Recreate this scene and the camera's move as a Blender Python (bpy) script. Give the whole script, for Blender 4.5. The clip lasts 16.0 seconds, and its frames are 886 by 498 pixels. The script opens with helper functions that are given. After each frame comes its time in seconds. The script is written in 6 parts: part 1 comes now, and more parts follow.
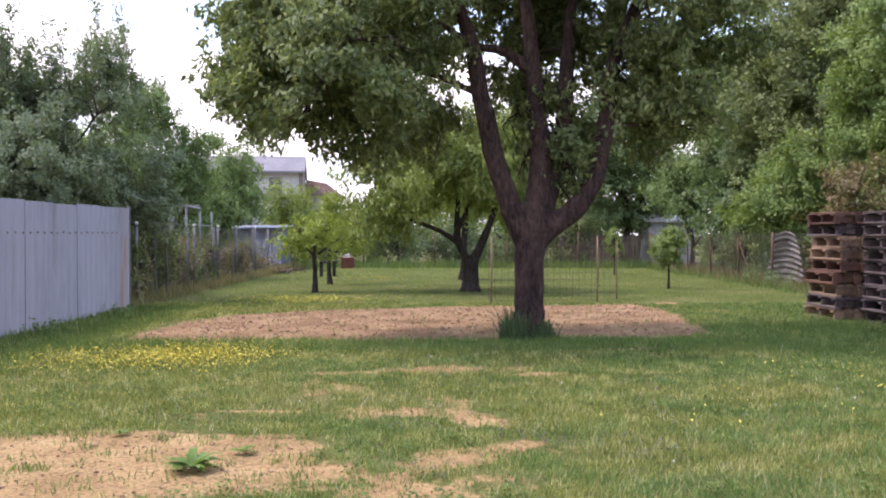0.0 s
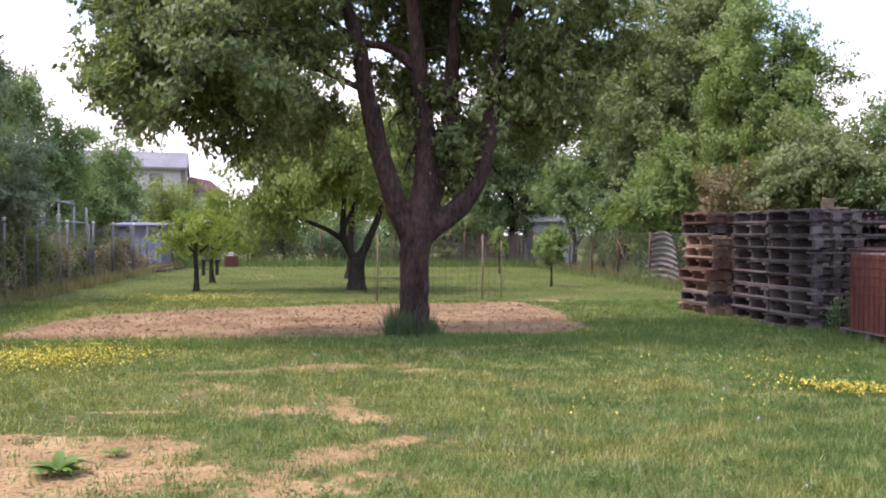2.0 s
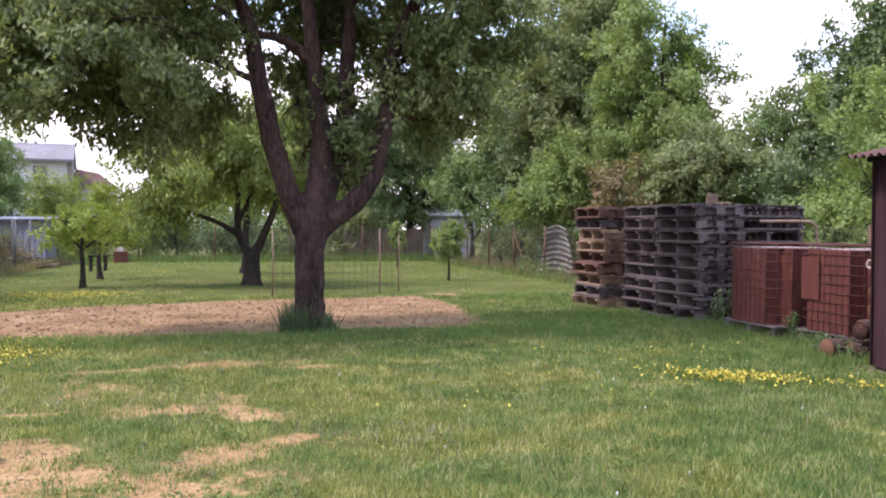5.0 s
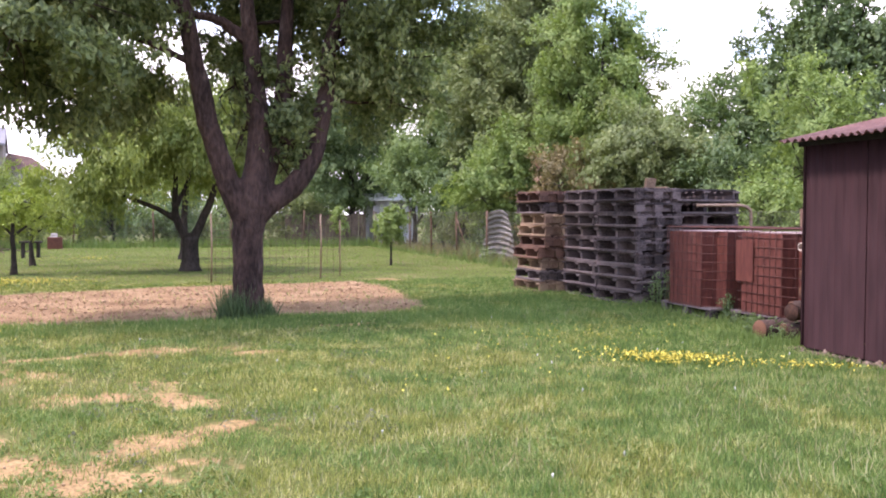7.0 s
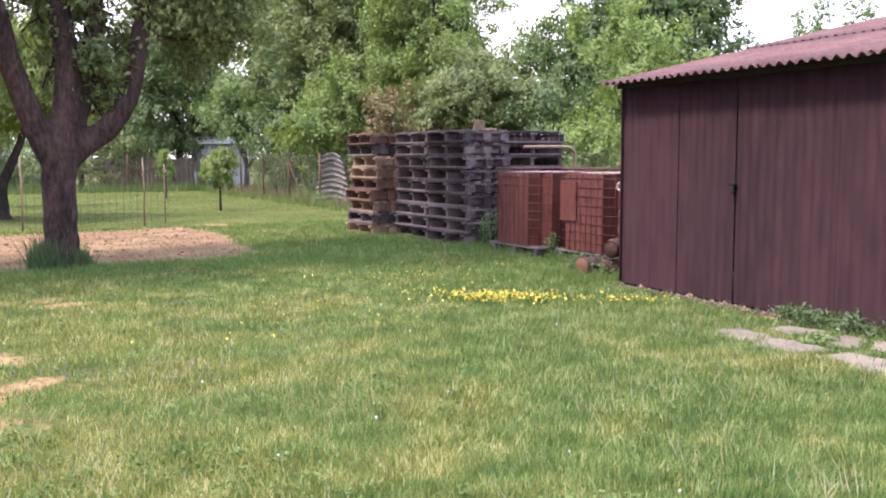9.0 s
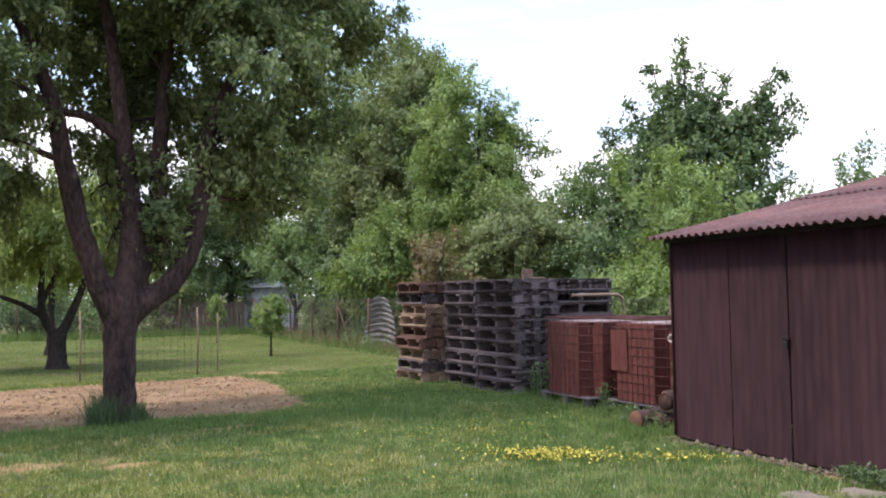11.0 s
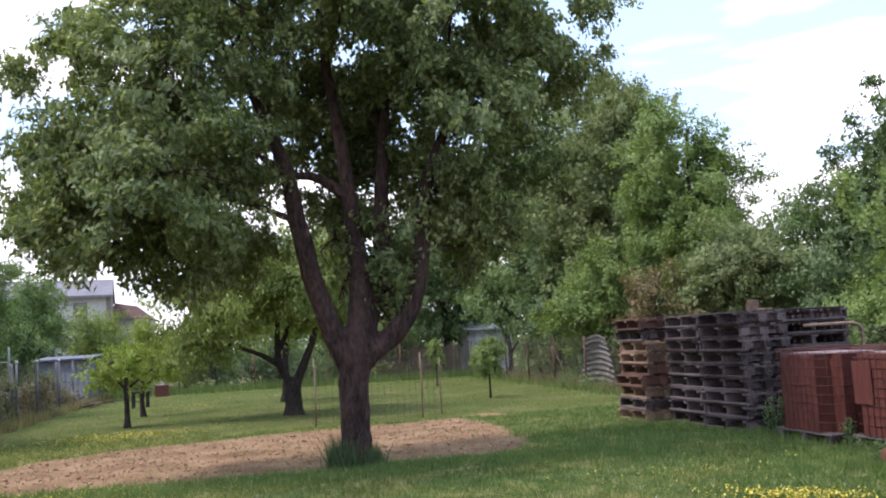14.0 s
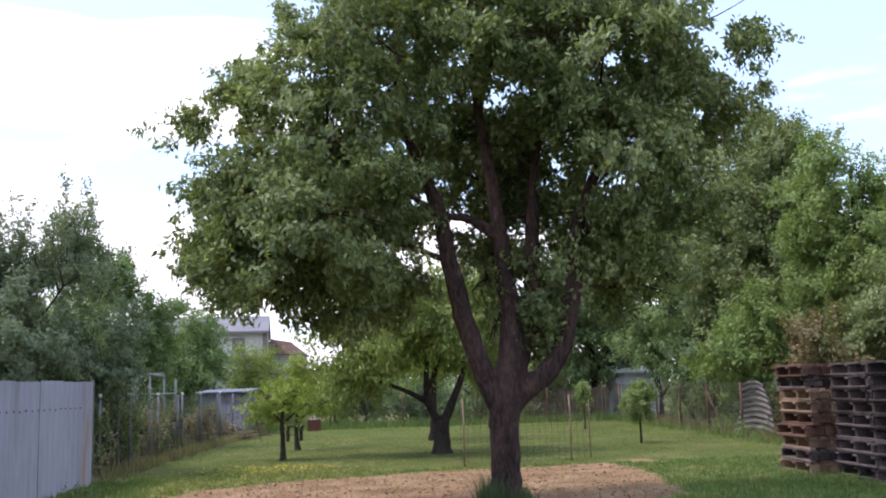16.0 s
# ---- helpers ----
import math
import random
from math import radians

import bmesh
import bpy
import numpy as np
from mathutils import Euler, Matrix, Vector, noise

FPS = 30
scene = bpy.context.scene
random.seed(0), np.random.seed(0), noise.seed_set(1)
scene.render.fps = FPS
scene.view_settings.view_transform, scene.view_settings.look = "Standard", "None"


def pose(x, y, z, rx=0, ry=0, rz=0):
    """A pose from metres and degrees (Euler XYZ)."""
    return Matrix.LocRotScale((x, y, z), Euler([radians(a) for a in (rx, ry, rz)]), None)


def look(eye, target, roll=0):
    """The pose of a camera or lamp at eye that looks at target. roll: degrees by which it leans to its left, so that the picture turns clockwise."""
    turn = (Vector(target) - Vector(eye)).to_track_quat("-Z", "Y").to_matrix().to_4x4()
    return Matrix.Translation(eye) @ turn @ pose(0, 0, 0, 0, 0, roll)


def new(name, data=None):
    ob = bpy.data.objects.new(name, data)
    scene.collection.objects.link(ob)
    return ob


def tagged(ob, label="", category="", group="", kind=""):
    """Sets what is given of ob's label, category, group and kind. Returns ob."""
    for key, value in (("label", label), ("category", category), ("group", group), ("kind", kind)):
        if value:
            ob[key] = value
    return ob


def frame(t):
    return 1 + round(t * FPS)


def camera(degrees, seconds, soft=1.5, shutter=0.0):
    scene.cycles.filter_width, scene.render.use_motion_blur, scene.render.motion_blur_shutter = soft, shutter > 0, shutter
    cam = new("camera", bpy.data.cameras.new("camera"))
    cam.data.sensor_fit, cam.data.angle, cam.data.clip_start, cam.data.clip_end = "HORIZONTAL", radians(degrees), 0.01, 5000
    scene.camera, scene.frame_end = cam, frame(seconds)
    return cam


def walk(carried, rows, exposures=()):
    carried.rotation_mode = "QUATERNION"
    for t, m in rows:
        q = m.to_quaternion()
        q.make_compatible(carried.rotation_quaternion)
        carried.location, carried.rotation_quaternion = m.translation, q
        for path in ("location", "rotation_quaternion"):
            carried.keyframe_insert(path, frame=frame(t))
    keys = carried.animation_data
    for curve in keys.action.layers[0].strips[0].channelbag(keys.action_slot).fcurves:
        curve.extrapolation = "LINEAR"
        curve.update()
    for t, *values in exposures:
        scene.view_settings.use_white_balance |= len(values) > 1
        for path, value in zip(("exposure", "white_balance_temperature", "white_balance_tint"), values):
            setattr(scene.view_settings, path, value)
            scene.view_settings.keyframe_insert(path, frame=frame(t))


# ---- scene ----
cam = camera(51.17, 16.0, soft=1.95)
# seconds, eye x y z, yaw, pitch, roll
ROWS = [
    (0, -0.000, 0.000, 1.313, 0.00, -0.93, 0.03),
    (0.5, 0.025, 0.004, 1.302, -2.26, -0.59, 0.23),
    (1, 0.034, 0.011, 1.298, -4.50, -0.60, 0.39),
    (1.5, 0.034, 0.020, 1.291, -6.25, -0.71, 0.32),
    (2, 0.032, 0.028, 1.284, -6.95, -0.94, 0.31),
    (2.5, 0.035, 0.020, 1.288, -7.29, -1.11, 0.54),
    (3, 0.039, 0.024, 1.291, -7.55, -1.06, 0.50),
    (3.5, 0.052, 0.031, 1.280, -8.28, -0.80, 0.57),
    (4, 0.062, 0.043, 1.285, -10.46, -1.33, 0.60),
    (4.5, 0.067, 0.054, 1.283, -11.93, -1.25, 0.35),
    (5, 0.075, 0.047, 1.287, -13.19, -1.27, 0.25),
    (7.5, 0.167, 0.099, 1.271, -19.67, -3.01, 0.12),
    (8, 0.222, 0.124, 1.264, -24.95, -4.99, -0.12),
    (8.5, 0.222, 0.125, 1.251, -26.60, -6.21, -0.11),
    (9, 0.231, 0.126, 1.266, -26.73, -5.69, -0.15),
    (9.5, 0.236, 0.123, 1.327, -26.00, -2.11, 0.45),
    (12, 0.035, -0.009, 1.491, -21.15, 3.97, -2.47),
    (12.5, 0.015, -0.018, 1.479, -18.19, 5.38, -2.71),
    (13, -0.004, -0.024, 1.485, -15.29, 5.84, -3.13),
    (13.5, -0.022, -0.024, 1.486, -13.50, 6.04, -3.34),
    (14, -0.024, -0.028, 1.483, -11.34, 5.59, -3.21),
    (14.5, -0.047, -0.035, 1.487, -8.01, 5.28, -3.06),
    (15, -0.063, -0.047, 1.482, -5.14, 5.20, -2.77),
    (15.5, -0.085, -0.045, 1.484, -1.91, 6.14, -2.58),
    (16, -0.101, -0.064, 1.491, -2.42, 8.44, -1.85),
]
EXPOSURES = [(0.0, 0.49, 6400, 30), (3.0, 0.55, 6400, 30), (5.0, 0.59, 6400, 30), (6.3, 0.83, 6400, 31), (7.5, 1.01, 6400, 33), (8.2, 1.03, 6350, 31), (9.3, 1.08, 6330, 30), (9.8, 0.87, 6220, 26),
             (11.5, 0.32, 6200, 23), (12.5, 0.25, 6200, 23), (14.5, 0.25, 6200, 23), (15.3, 0.23, 6200, 23), (16.0, 0.20, 6200, 23)]
walk(cam, [(t, pose(x, y, z, 90 + pitch, 0, yaw) @ pose(0, 0, 0, 0, 0, roll)) for t, x, y, z, yaw, pitch, roll in ROWS], EXPOSURES)

# ---- world and sun ----
SUN_EL, SUN_AZ = 60.0, 272.0      # height, and compass bearing clockwise from +y
world = bpy.data.worlds.new("sky")
scene.world = world
world.use_nodes = True
wn, wl = world.node_tree.nodes, world.node_tree.links
wn.clear()
w_out = wn.new("ShaderNodeOutputWorld")
w_bg = wn.new("ShaderNodeBackground")
w_sky = wn.new("ShaderNodeTexSky")
w_sky.sky_type = 'NISHITA'
w_sky.sun_disc = False
w_sky.sun_elevation = radians(SUN_EL)
w_sky.sun_rotation = radians(SUN_AZ)
w_sky.air_density, w_sky.dust_density = 1.0, 2.0
w_co = wn.new("ShaderNodeTexCoord")
w_map = wn.new("ShaderNodeMapping")
w_map.inputs["Scale"].default_value = (1.0, 1.0, 5.6)
w_map.inputs["Rotation"].default_value = (0.1, 0.2, 0.6)
w_noise = wn.new("ShaderNodeTexNoise")
w_noise.inputs["Scale"].default_value = 2.5
w_noise.inputs["Detail"].default_value = 5.0
w_noise.inputs["Roughness"].default_value = 0.45
w_ramp = wn.new("ShaderNodeValToRGB")
w_ramp.color_ramp.elements[0].position = 0.445
w_ramp.color_ramp.elements[0].color = (0.08, 0.08, 0.08, 1)
w_ramp.color_ramp.elements[1].position = 0.56
w_ramp.color_ramp.elements[1].color = (1, 1, 1, 1)
w_scale = wn.new("ShaderNodeVectorMath")
w_scale.operation = 'SCALE'
w_scale.inputs[3].default_value = 0.15
w_mix = wn.new("ShaderNodeMixRGB")
w_mix.inputs[2].default_value = (1.34, 1.34, 1.36, 1)
wl.new(w_co.outputs["Generated"], w_map.inputs["Vector"])
wl.new(w_map.outputs["Vector"], w_noise.inputs["Vector"])
w_sep = wn.new("ShaderNodeSeparateXYZ")
w_low = wn.new("ShaderNodeMath")      # more cloud and haze towards the horizon
w_low.operation = 'MULTIPLY_ADD'
w_low.inputs[1].default_value, w_low.inputs[2].default_value = -0.75, 0.165
w_low.use_clamp = False
w_sum = wn.new("ShaderNodeMath")
w_sum.operation = 'ADD'
wl.new(w_co.outputs["Generated"], w_sep.inputs[0])
wl.new(w_sep.outputs[2], w_low.inputs[0])
wl.new(w_noise.outputs["Fac"], w_sum.inputs[0])
w_max = wn.new("ShaderNodeMath")
w_max.operation = 'MAXIMUM'
w_max.inputs[1].default_value = -0.08
wl.new(w_low.outputs[0], w_max.inputs[0])
wl.new(w_max.outputs[0], w_sum.inputs[1])
wl.new(w_sum.outputs[0], w_ramp.inputs["Fac"])
wl.new(w_sky.outputs["Color"], w_scale.inputs[0])
wl.new(w_ramp.outputs["Color"], w_mix.inputs[0])
w_haze = wn.new("ShaderNodeVectorMath")      # thin haze over the blue
w_haze.operation = 'ADD'
w_haze.inputs[1].default_value = (0.33, 0.49, 0.62)
wl.new(w_scale.outputs[0], w_haze.inputs[0])
wl.new(w_haze.outputs[0], w_mix.inputs[1])
wl.new(w_mix.outputs[0], w_bg.inputs["Color"])
wl.new(w_bg.outputs[0], w_out.inputs["Surface"])
w_bg.inputs["Strength"].default_value = 1.06

sun = new("sun", bpy.data.lights.new("sun", 'SUN'))
sun.data.energy = 2.5
sun.data.angle = radians(7)
sun.data.color = (1.0, 0.95, 0.87)
_a, _e = radians(SUN_AZ), radians(SUN_EL)
sun.matrix_world = look((100 * math.sin(_a) * math.cos(_e), 100 * math.cos(_a) * math.cos(_e), 100 * math.sin(_e)), (0, 0, 0))


# ---- materials ----
def material(name, dark, light, rough=0.8, big=1.5, fine=30.0, bump=0.25, metal=0.0, stretch=(1, 1, 1),
             stain=None, stain_scale=1.0, stain_cut=0.6, piece=0.0, island=0.0, spec=0.3, depth=0.01):
    """Two scales of mottling between two colours, an optional stain, variation by piece, fine relief."""
    m = bpy.data.materials.new(name)
    m.use_nodes = True
    n, l = m.node_tree.nodes, m.node_tree.links
    b = n["Principled BSDF"]
    geo = n.new("ShaderNodeNewGeometry")
    mp = n.new("ShaderNodeMapping")
    mp.inputs["Scale"].default_value = stretch
    l.new(geo.outputs["Position"], mp.inputs["Vector"])
    n1, n2 = n.new("ShaderNodeTexNoise"), n.new("ShaderNodeTexNoise")
    n1.inputs["Scale"].default_value, n1.inputs["Detail"].default_value = big, 4
    n2.inputs["Scale"].default_value, n2.inputs["Detail"].default_value = fine, 3
    l.new(mp.outputs[0], n1.inputs["Vector"])
    l.new(mp.outputs[0], n2.inputs["Vector"])
    add = n.new("ShaderNodeMath")
    add.operation = 'ADD'
    half = n.new("ShaderNodeMath")
    half.operation = 'MULTIPLY_ADD'
    half.inputs[1].default_value, half.inputs[2].default_value = 1.1, -0.55
    l.new(n2.outputs["Fac"], half.inputs[0])
    l.new(n1.outputs["Fac"], add.inputs[0])
    l.new(half.outputs[0], add.inputs[1])
    last = add.outputs[0]
    for amount, src in ((piece, None), (island, geo.outputs["Random Per Island"])):
        if amount:
            if src is None:
                src = n.new("ShaderNodeObjectInfo").outputs["Random"]
            mad = n.new("ShaderNodeMath")
            mad.operation = 'MULTIPLY_ADD'
            mad.inputs[1].default_value, mad.inputs[2].default_value = amount, -amount / 2
            l.new(src, mad.inputs[0])
            s = n.new("ShaderNodeMath")
            s.operation = 'ADD'
            l.new(last, s.inputs[0])
            l.new(mad.outputs[0], s.inputs[1])
            last = s.outputs[0]
    ramp = n.new("ShaderNodeValToRGB")
    ramp.color_ramp.elements[0].position, ramp.color_ramp.elements[1].position = 0.25, 0.75
    ramp.color_ramp.elements[0].color, ramp.color_ramp.elements[1].color = (*dark, 1), (*light, 1)
    l.new(last, ramp.inputs[0])
    col = ramp.outputs[0]
    if stain:
        n3 = n.new("ShaderNodeTexNoise")
        n3.inputs["Scale"].default_value, n3.inputs["Detail"].default_value = stain_scale, 6
        l.new(mp.outputs[0], n3.inputs["Vector"])
        r3 = n.new("ShaderNodeValToRGB")
        r3.color_ramp.elements[0].position, r3.color_ramp.elements[1].position = stain_cut, stain_cut + 0.12
        l.new(n3.outputs["Fac"], r3.inputs[0])
        mx = n.new("ShaderNodeMixRGB")
        mx.inputs[2].default_value = (*stain, 1)
        l.new(r3.outputs[0], mx.inputs[0])
        l.new(col, mx.inputs[1])
        col = mx.outputs[0]
    l.new(col, b.inputs["Base Color"])
    b.inputs["Roughness"].default_value = rough
    b.inputs["Metallic"].default_value = metal
    b.inputs["Specular IOR Level"].default_value = spec
    if bump:
        bp = n.new("ShaderNodeBump")
        bp.inputs["Strength"].default_value, bp.inputs["Distance"].default_value = bump, depth
        l.new(add.outputs[0], bp.inputs["Height"])
        l.new(bp.outputs[0], b.inputs["Normal"])
    return m


def leaf_material(name, dark, light, third=None, through_light=0.27, rough=0.55, patch=0.9, single=0.6, swing=1.3):
    m = bpy.data.materials.new(name)
    m.use_nodes = True
    n, l = m.node_tree.nodes, m.node_tree.links
    b = n["Principled BSDF"]
    geo = n.new("ShaderNodeNewGeometry")
    ramp = n.new("ShaderNodeValToRGB")
    ramp.color_ramp.elements[0].color, ramp.color_ramp.elements[1].color = (*dark, 1), (*light, 1)
    ramp.color_ramp.elements[1].position = 0.9 if third else 1.0
    if third:
        e = ramp.color_ramp.elements.new(1.0)
        e.color = (*third, 1)
    nz = n.new("ShaderNodeTexNoise")
    nz.inputs["Scale"].default_value, nz.inputs["Detail"].default_value = patch, 3
    l.new(geo.outputs["Position"], nz.inputs["Vector"])
    mad = n.new("ShaderNodeMath")
    mad.operation = 'MULTIPLY_ADD'
    mad.inputs[1].default_value, mad.inputs[2].default_value = swing, -swing / 2
    l.new(nz.outputs["Fac"], mad.inputs[0])
    add = n.new("ShaderNodeMath")
    add.operation = 'ADD'
    l.new(mad.outputs[0], add.inputs[0])
    own = n.new("ShaderNodeMath")
    own.operation = 'MULTIPLY_ADD'
    own.inputs[1].default_value, own.inputs[2].default_value = single, 0.5 - single / 2
    l.new(geo.outputs["Random Per Island"], own.inputs[0])
    l.new(own.outputs[0], add.inputs[1])
    l.new(add.outputs[0], ramp.inputs[0])
    l.new(ramp.outputs[0], b.inputs["Base Color"])
    b.inputs["Roughness"].default_value = rough
    b.inputs["Specular IOR Level"].default_value = 0.22
    tr = n.new("ShaderNodeBsdfTranslucent")
    bright = n.new("ShaderNodeMixRGB")
    bright.blend_type = 'MULTIPLY'
    bright.inputs[0].default_value = 1.0
    bright.inputs[2].default_value = (1.5, 1.55, 0.82, 1)
    l.new(ramp.outputs[0], bright.inputs[1])
    l.new(bright.outputs[0], tr.inputs["Color"])
    mx = n.new("ShaderNodeMixShader")
    mx.inputs[0].default_value = through_light
    l.new(b.outputs[0], mx.inputs[1])
    l.new(tr.outputs[0], mx.inputs[2])
    l.new(mx.outputs[0], n["Material Output"].inputs["Surface"])
    return m


def ground_material():
    """Turf and bare soil, told apart by the sheet's own soil value and broken up by noise."""
    m = bpy.data.materials.new("turf_and_soil")
    m.use_nodes = True
    n, l = m.node_tree.nodes, m.node_tree.links
    b = n["Principled BSDF"]
    geo = n.new("ShaderNodeNewGeometry")

    def nz(scale, detail=4):
        t = n.new("ShaderNodeTexNoise")
        t.inputs["Scale"].default_value, t.inputs["Detail"].default_value = scale, detail
        l.new(geo.outputs["Position"], t.inputs["Vector"])
        return t.outputs["Fac"]

    def ramp(src, *stops):
        r = n.new("ShaderNodeValToRGB")
        while len(r.color_ramp.elements) < len(stops):
            r.color_ramp.elements.new(0.5)
        for e, (p, c) in zip(r.color_ramp.elements, stops):
            e.position, e.color = p, (*c, 1)
        l.new(src, r.inputs[0])
        return r.outputs[0]

    def mix(fac, a, c, kind='MIX'):
        x = n.new("ShaderNodeMixRGB")
        x.blend_type = kind
        for i, v in ((0, fac), (1, a), (2, c)):
            if isinstance(v, (int, float)):
                x.inputs[i].default_value = v
            else:
                l.new(v, x.inputs[i])
        return x.outputs[0]
    turf = ramp(nz(0.7), (0.3, (0.085, 0.098, 0.028)), (0.5, (0.125, 0.132, 0.042)), (0.7, (0.195, 0.172, 0.075)))
    blade = ramp(nz(55, 2), (0.3, (0.45, 0.5, 0.4)), (0.7, (1.25, 1.25, 1.2)))
    turf = mix(1.0, turf, blade, 'MULTIPLY')
    soil = ramp(nz(2.2, 5), (0.3, (0.27, 0.172, 0.080)), (0.6, (0.385, 0.262, 0.126)), (0.8, (0.455, 0.326, 0.172)))
    grit = ramp(nz(38, 4), (0.32, (0.55, 0.52, 0.5)), (0.52, (1, 1, 1)), (0.75, (1.22, 1.2, 1.2)))
    soil = mix(1.0, soil, grit, 'MULTIPLY')
    at = n.new("ShaderNodeAttribute")
    at.attribute_name = "soil"
    mad = n.new("ShaderNodeMath")
    mad.operation = 'MULTIPLY_ADD'
    mad.inputs[1].default_value, mad.inputs[2].default_value = 0.7, -0.35
    l.new(nz(9, 5), mad.inputs[0])
    s = n.new("ShaderNodeMath")
    s.operation = 'ADD'
    l.new(at.outputs["Fac"], s.inputs[0])
    l.new(mad.outputs[0], s.inputs[1])
    dug = n.new("ShaderNodeAttribute")
    dug.attribute_name = "dug"
    soil = mix(dug.outputs["Fac"], soil, mix(1.0, ramp(nz(1.4, 5), (0.3, (0.205, 0.120, 0.064)), (0.55, (0.308, 0.197, 0.108)), (0.75, (0.39, 0.268, 0.157))), grit, 'MULTIPLY'))
    mask = ramp(s.outputs[0], (0.42, (0, 0, 0)), (0.58, (1, 1, 1)))
    l.new(mix(mask, turf, soil), b.inputs["Base Color"])
    b.inputs["Roughness"].default_value = 0.95
    b.inputs["Specular IOR Level"].default_value = 0.1
    bp = n.new("ShaderNodeBump")
    bp.inputs["Strength"].default_value, bp.inputs["Distance"].default_value = 0.7, 0.03
    l.new(nz(26, 6), bp.inputs["Height"])
    l.new(bp.outputs[0], b.inputs["Normal"])
    return m


GROUND = ground_material()
CLOD = material("dry_soil_lumps", (0.25, 0.150, 0.088), (0.42, 0.285, 0.175), 0.95, 2, 30, 0.5, island=0.5)
BARK = material("grey_brown_bark", (0.021, 0.0118, 0.0102), (0.086, 0.051, 0.043), 0.9, 4, 26, 1.0, stretch=(1, 1, 0.38), depth=0.045, stain=(0.110, 0.075, 0.066), stain_scale=9.0, stain_cut=0.60)
BARK_DARK = material("dark_bark", (0.020, 0.016, 0.013), (0.060, 0.046, 0.038), 0.9, 3, 22, 0.8, stretch=(1, 1, 0.4), depth=0.03)
LEAF_PEAR = leaf_material("pear_leaves", (0.088, 0.122, 0.056), (0.250, 0.300, 0.126), (0.385, 0.415, 0.205), 0.3, 0.52, single=0.95)
LEAF_PLUM = leaf_material("plum_leaves", (0.126, 0.176, 0.052), (0.321, 0.380, 0.110), (0.417, 0.470, 0.16))
LEAF_LIME = leaf_material("yellow_green_leaves", (0.17, 0.24, 0.045), (0.37, 0.44, 0.105), (0.46, 0.51, 0.16))
LEAF_FRESH = leaf_material("fresh_green_leaves", (0.103, 0.1638, 0.05152), (0.2622, 0.3386, 0.1086), (0.3496, 0.4232, 0.1656))
LEAF_MID = leaf_material("mid_green_leaves", (0.09016, 0.1472, 0.06072), (0.2346, 0.3174, 0.1233), (0.3312, 0.3956, 0.184))
LEAF_DARK = leaf_material("dark_green_leaves", (0.066, 0.106, 0.053), (0.174, 0.244, 0.106), (0.268, 0.338, 0.175))
LEAF_GREY = leaf_material("grey_green_leaves", (0.094, 0.130, 0.083), (0.220, 0.275, 0.165), (0.330, 0.374, 0.253))
LEAF_OLIVE = leaf_material("olive_green_leaves", (0.09936, 0.1316, 0.05704), (0.241, 0.2834, 0.1196), (0.3312, 0.3588, 0.1794))
LEAF_RED = leaf_material("reddish_leaves", (0.120, 0.110, 0.050), (0.230, 0.180, 0.090), (0.36, 0.22, 0.16))
LEAF_BROWN = leaf_material("withered_brown_leaves", (0.190, 0.160, 0.095), (0.360, 0.300, 0.190), (0.48, 0.42, 0.30))
LEAF_CLOVER = leaf_material("clover_leaves", (0.070, 0.120, 0.034), (0.185, 0.255, 0.075), (0.28, 0.32, 0.13), 0.25, 0.75, 2.0)
LEAF_VIOLET = leaf_material("greyish_violet_weed", (0.110, 0.115, 0.080), (0.205, 0.200, 0.165), (0.27, 0.255, 0.25), 0.2, 0.75, 3.0)
LEAF_WEED = leaf_material("fresh_weed_leaves", (0.070, 0.135, 0.030), (0.190, 0.290, 0.070), (0.28, 0.36, 0.12), 0.3, 0.5, 6.0)
GRASS = leaf_material("grass_blades", (0.112, 0.145, 0.036), (0.360, 0.370, 0.114), (0.59, 0.53, 0.28), 0.3, 0.6, 3.6, 1.2, 1.7)
GRASS_FRESH = leaf_material("fresh_grass_blades", (0.060, 0.120, 0.036), (0.205, 0.300, 0.090), (0.37, 0.41, 0.18), 0.3, 0.6, 3.6, 1.1, 1.7)
# lighter grass for the far lawn, its sunlit look put into the colour
GRASS_FAR = leaf_material("sunlit_far_grass", (0.135, 0.210, 0.055), (0.235, 0.320, 0.090), (0.30, 0.36, 0.12), 0.3, 0.7, 1.2)
STRAW = leaf_material("dry_straw", (0.30, 0.27, 0.15), (0.46, 0.42, 0.26), (0.54, 0.50, 0.34), 0.25, 0.7, 3.0)
GRASS_DARK = leaf_material("dark_tussock_blades", (0.0374, 0.0714, 0.034), (0.119, 0.1785, 0.0765), (0.238, 0.272, 0.136), 0.2, 0.6)
GRASS_DRY = leaf_material("dry_weeds", (0.16, 0.145, 0.075), (0.33, 0.29, 0.155), (0.44, 0.38, 0.24), 0.3, 0.7, 1.5)
GRASS_DEEP = leaf_material("lush_grass_blades", (0.070, 0.122, 0.036), (0.195, 0.275, 0.085), (0.33, 0.36, 0.15), 0.3, 0.6)
PETAL = material("yellow_petals", (0.58, 0.47, 0.05), (0.80, 0.70, 0.14), 0.6, 5, 40, 0, island=0.6)
SHEET_GREY = material("weathered_zinc_sheet", (0.160, 0.162, 0.182), (0.205, 0.209, 0.230), 0.6, 1.2, 14, 0.05, 0.2, stretch=(1, 1, 0.18), stain=(0.13, 0.125, 0.125), stain_scale=2.4, stain_cut=0.64, piece=0.2)
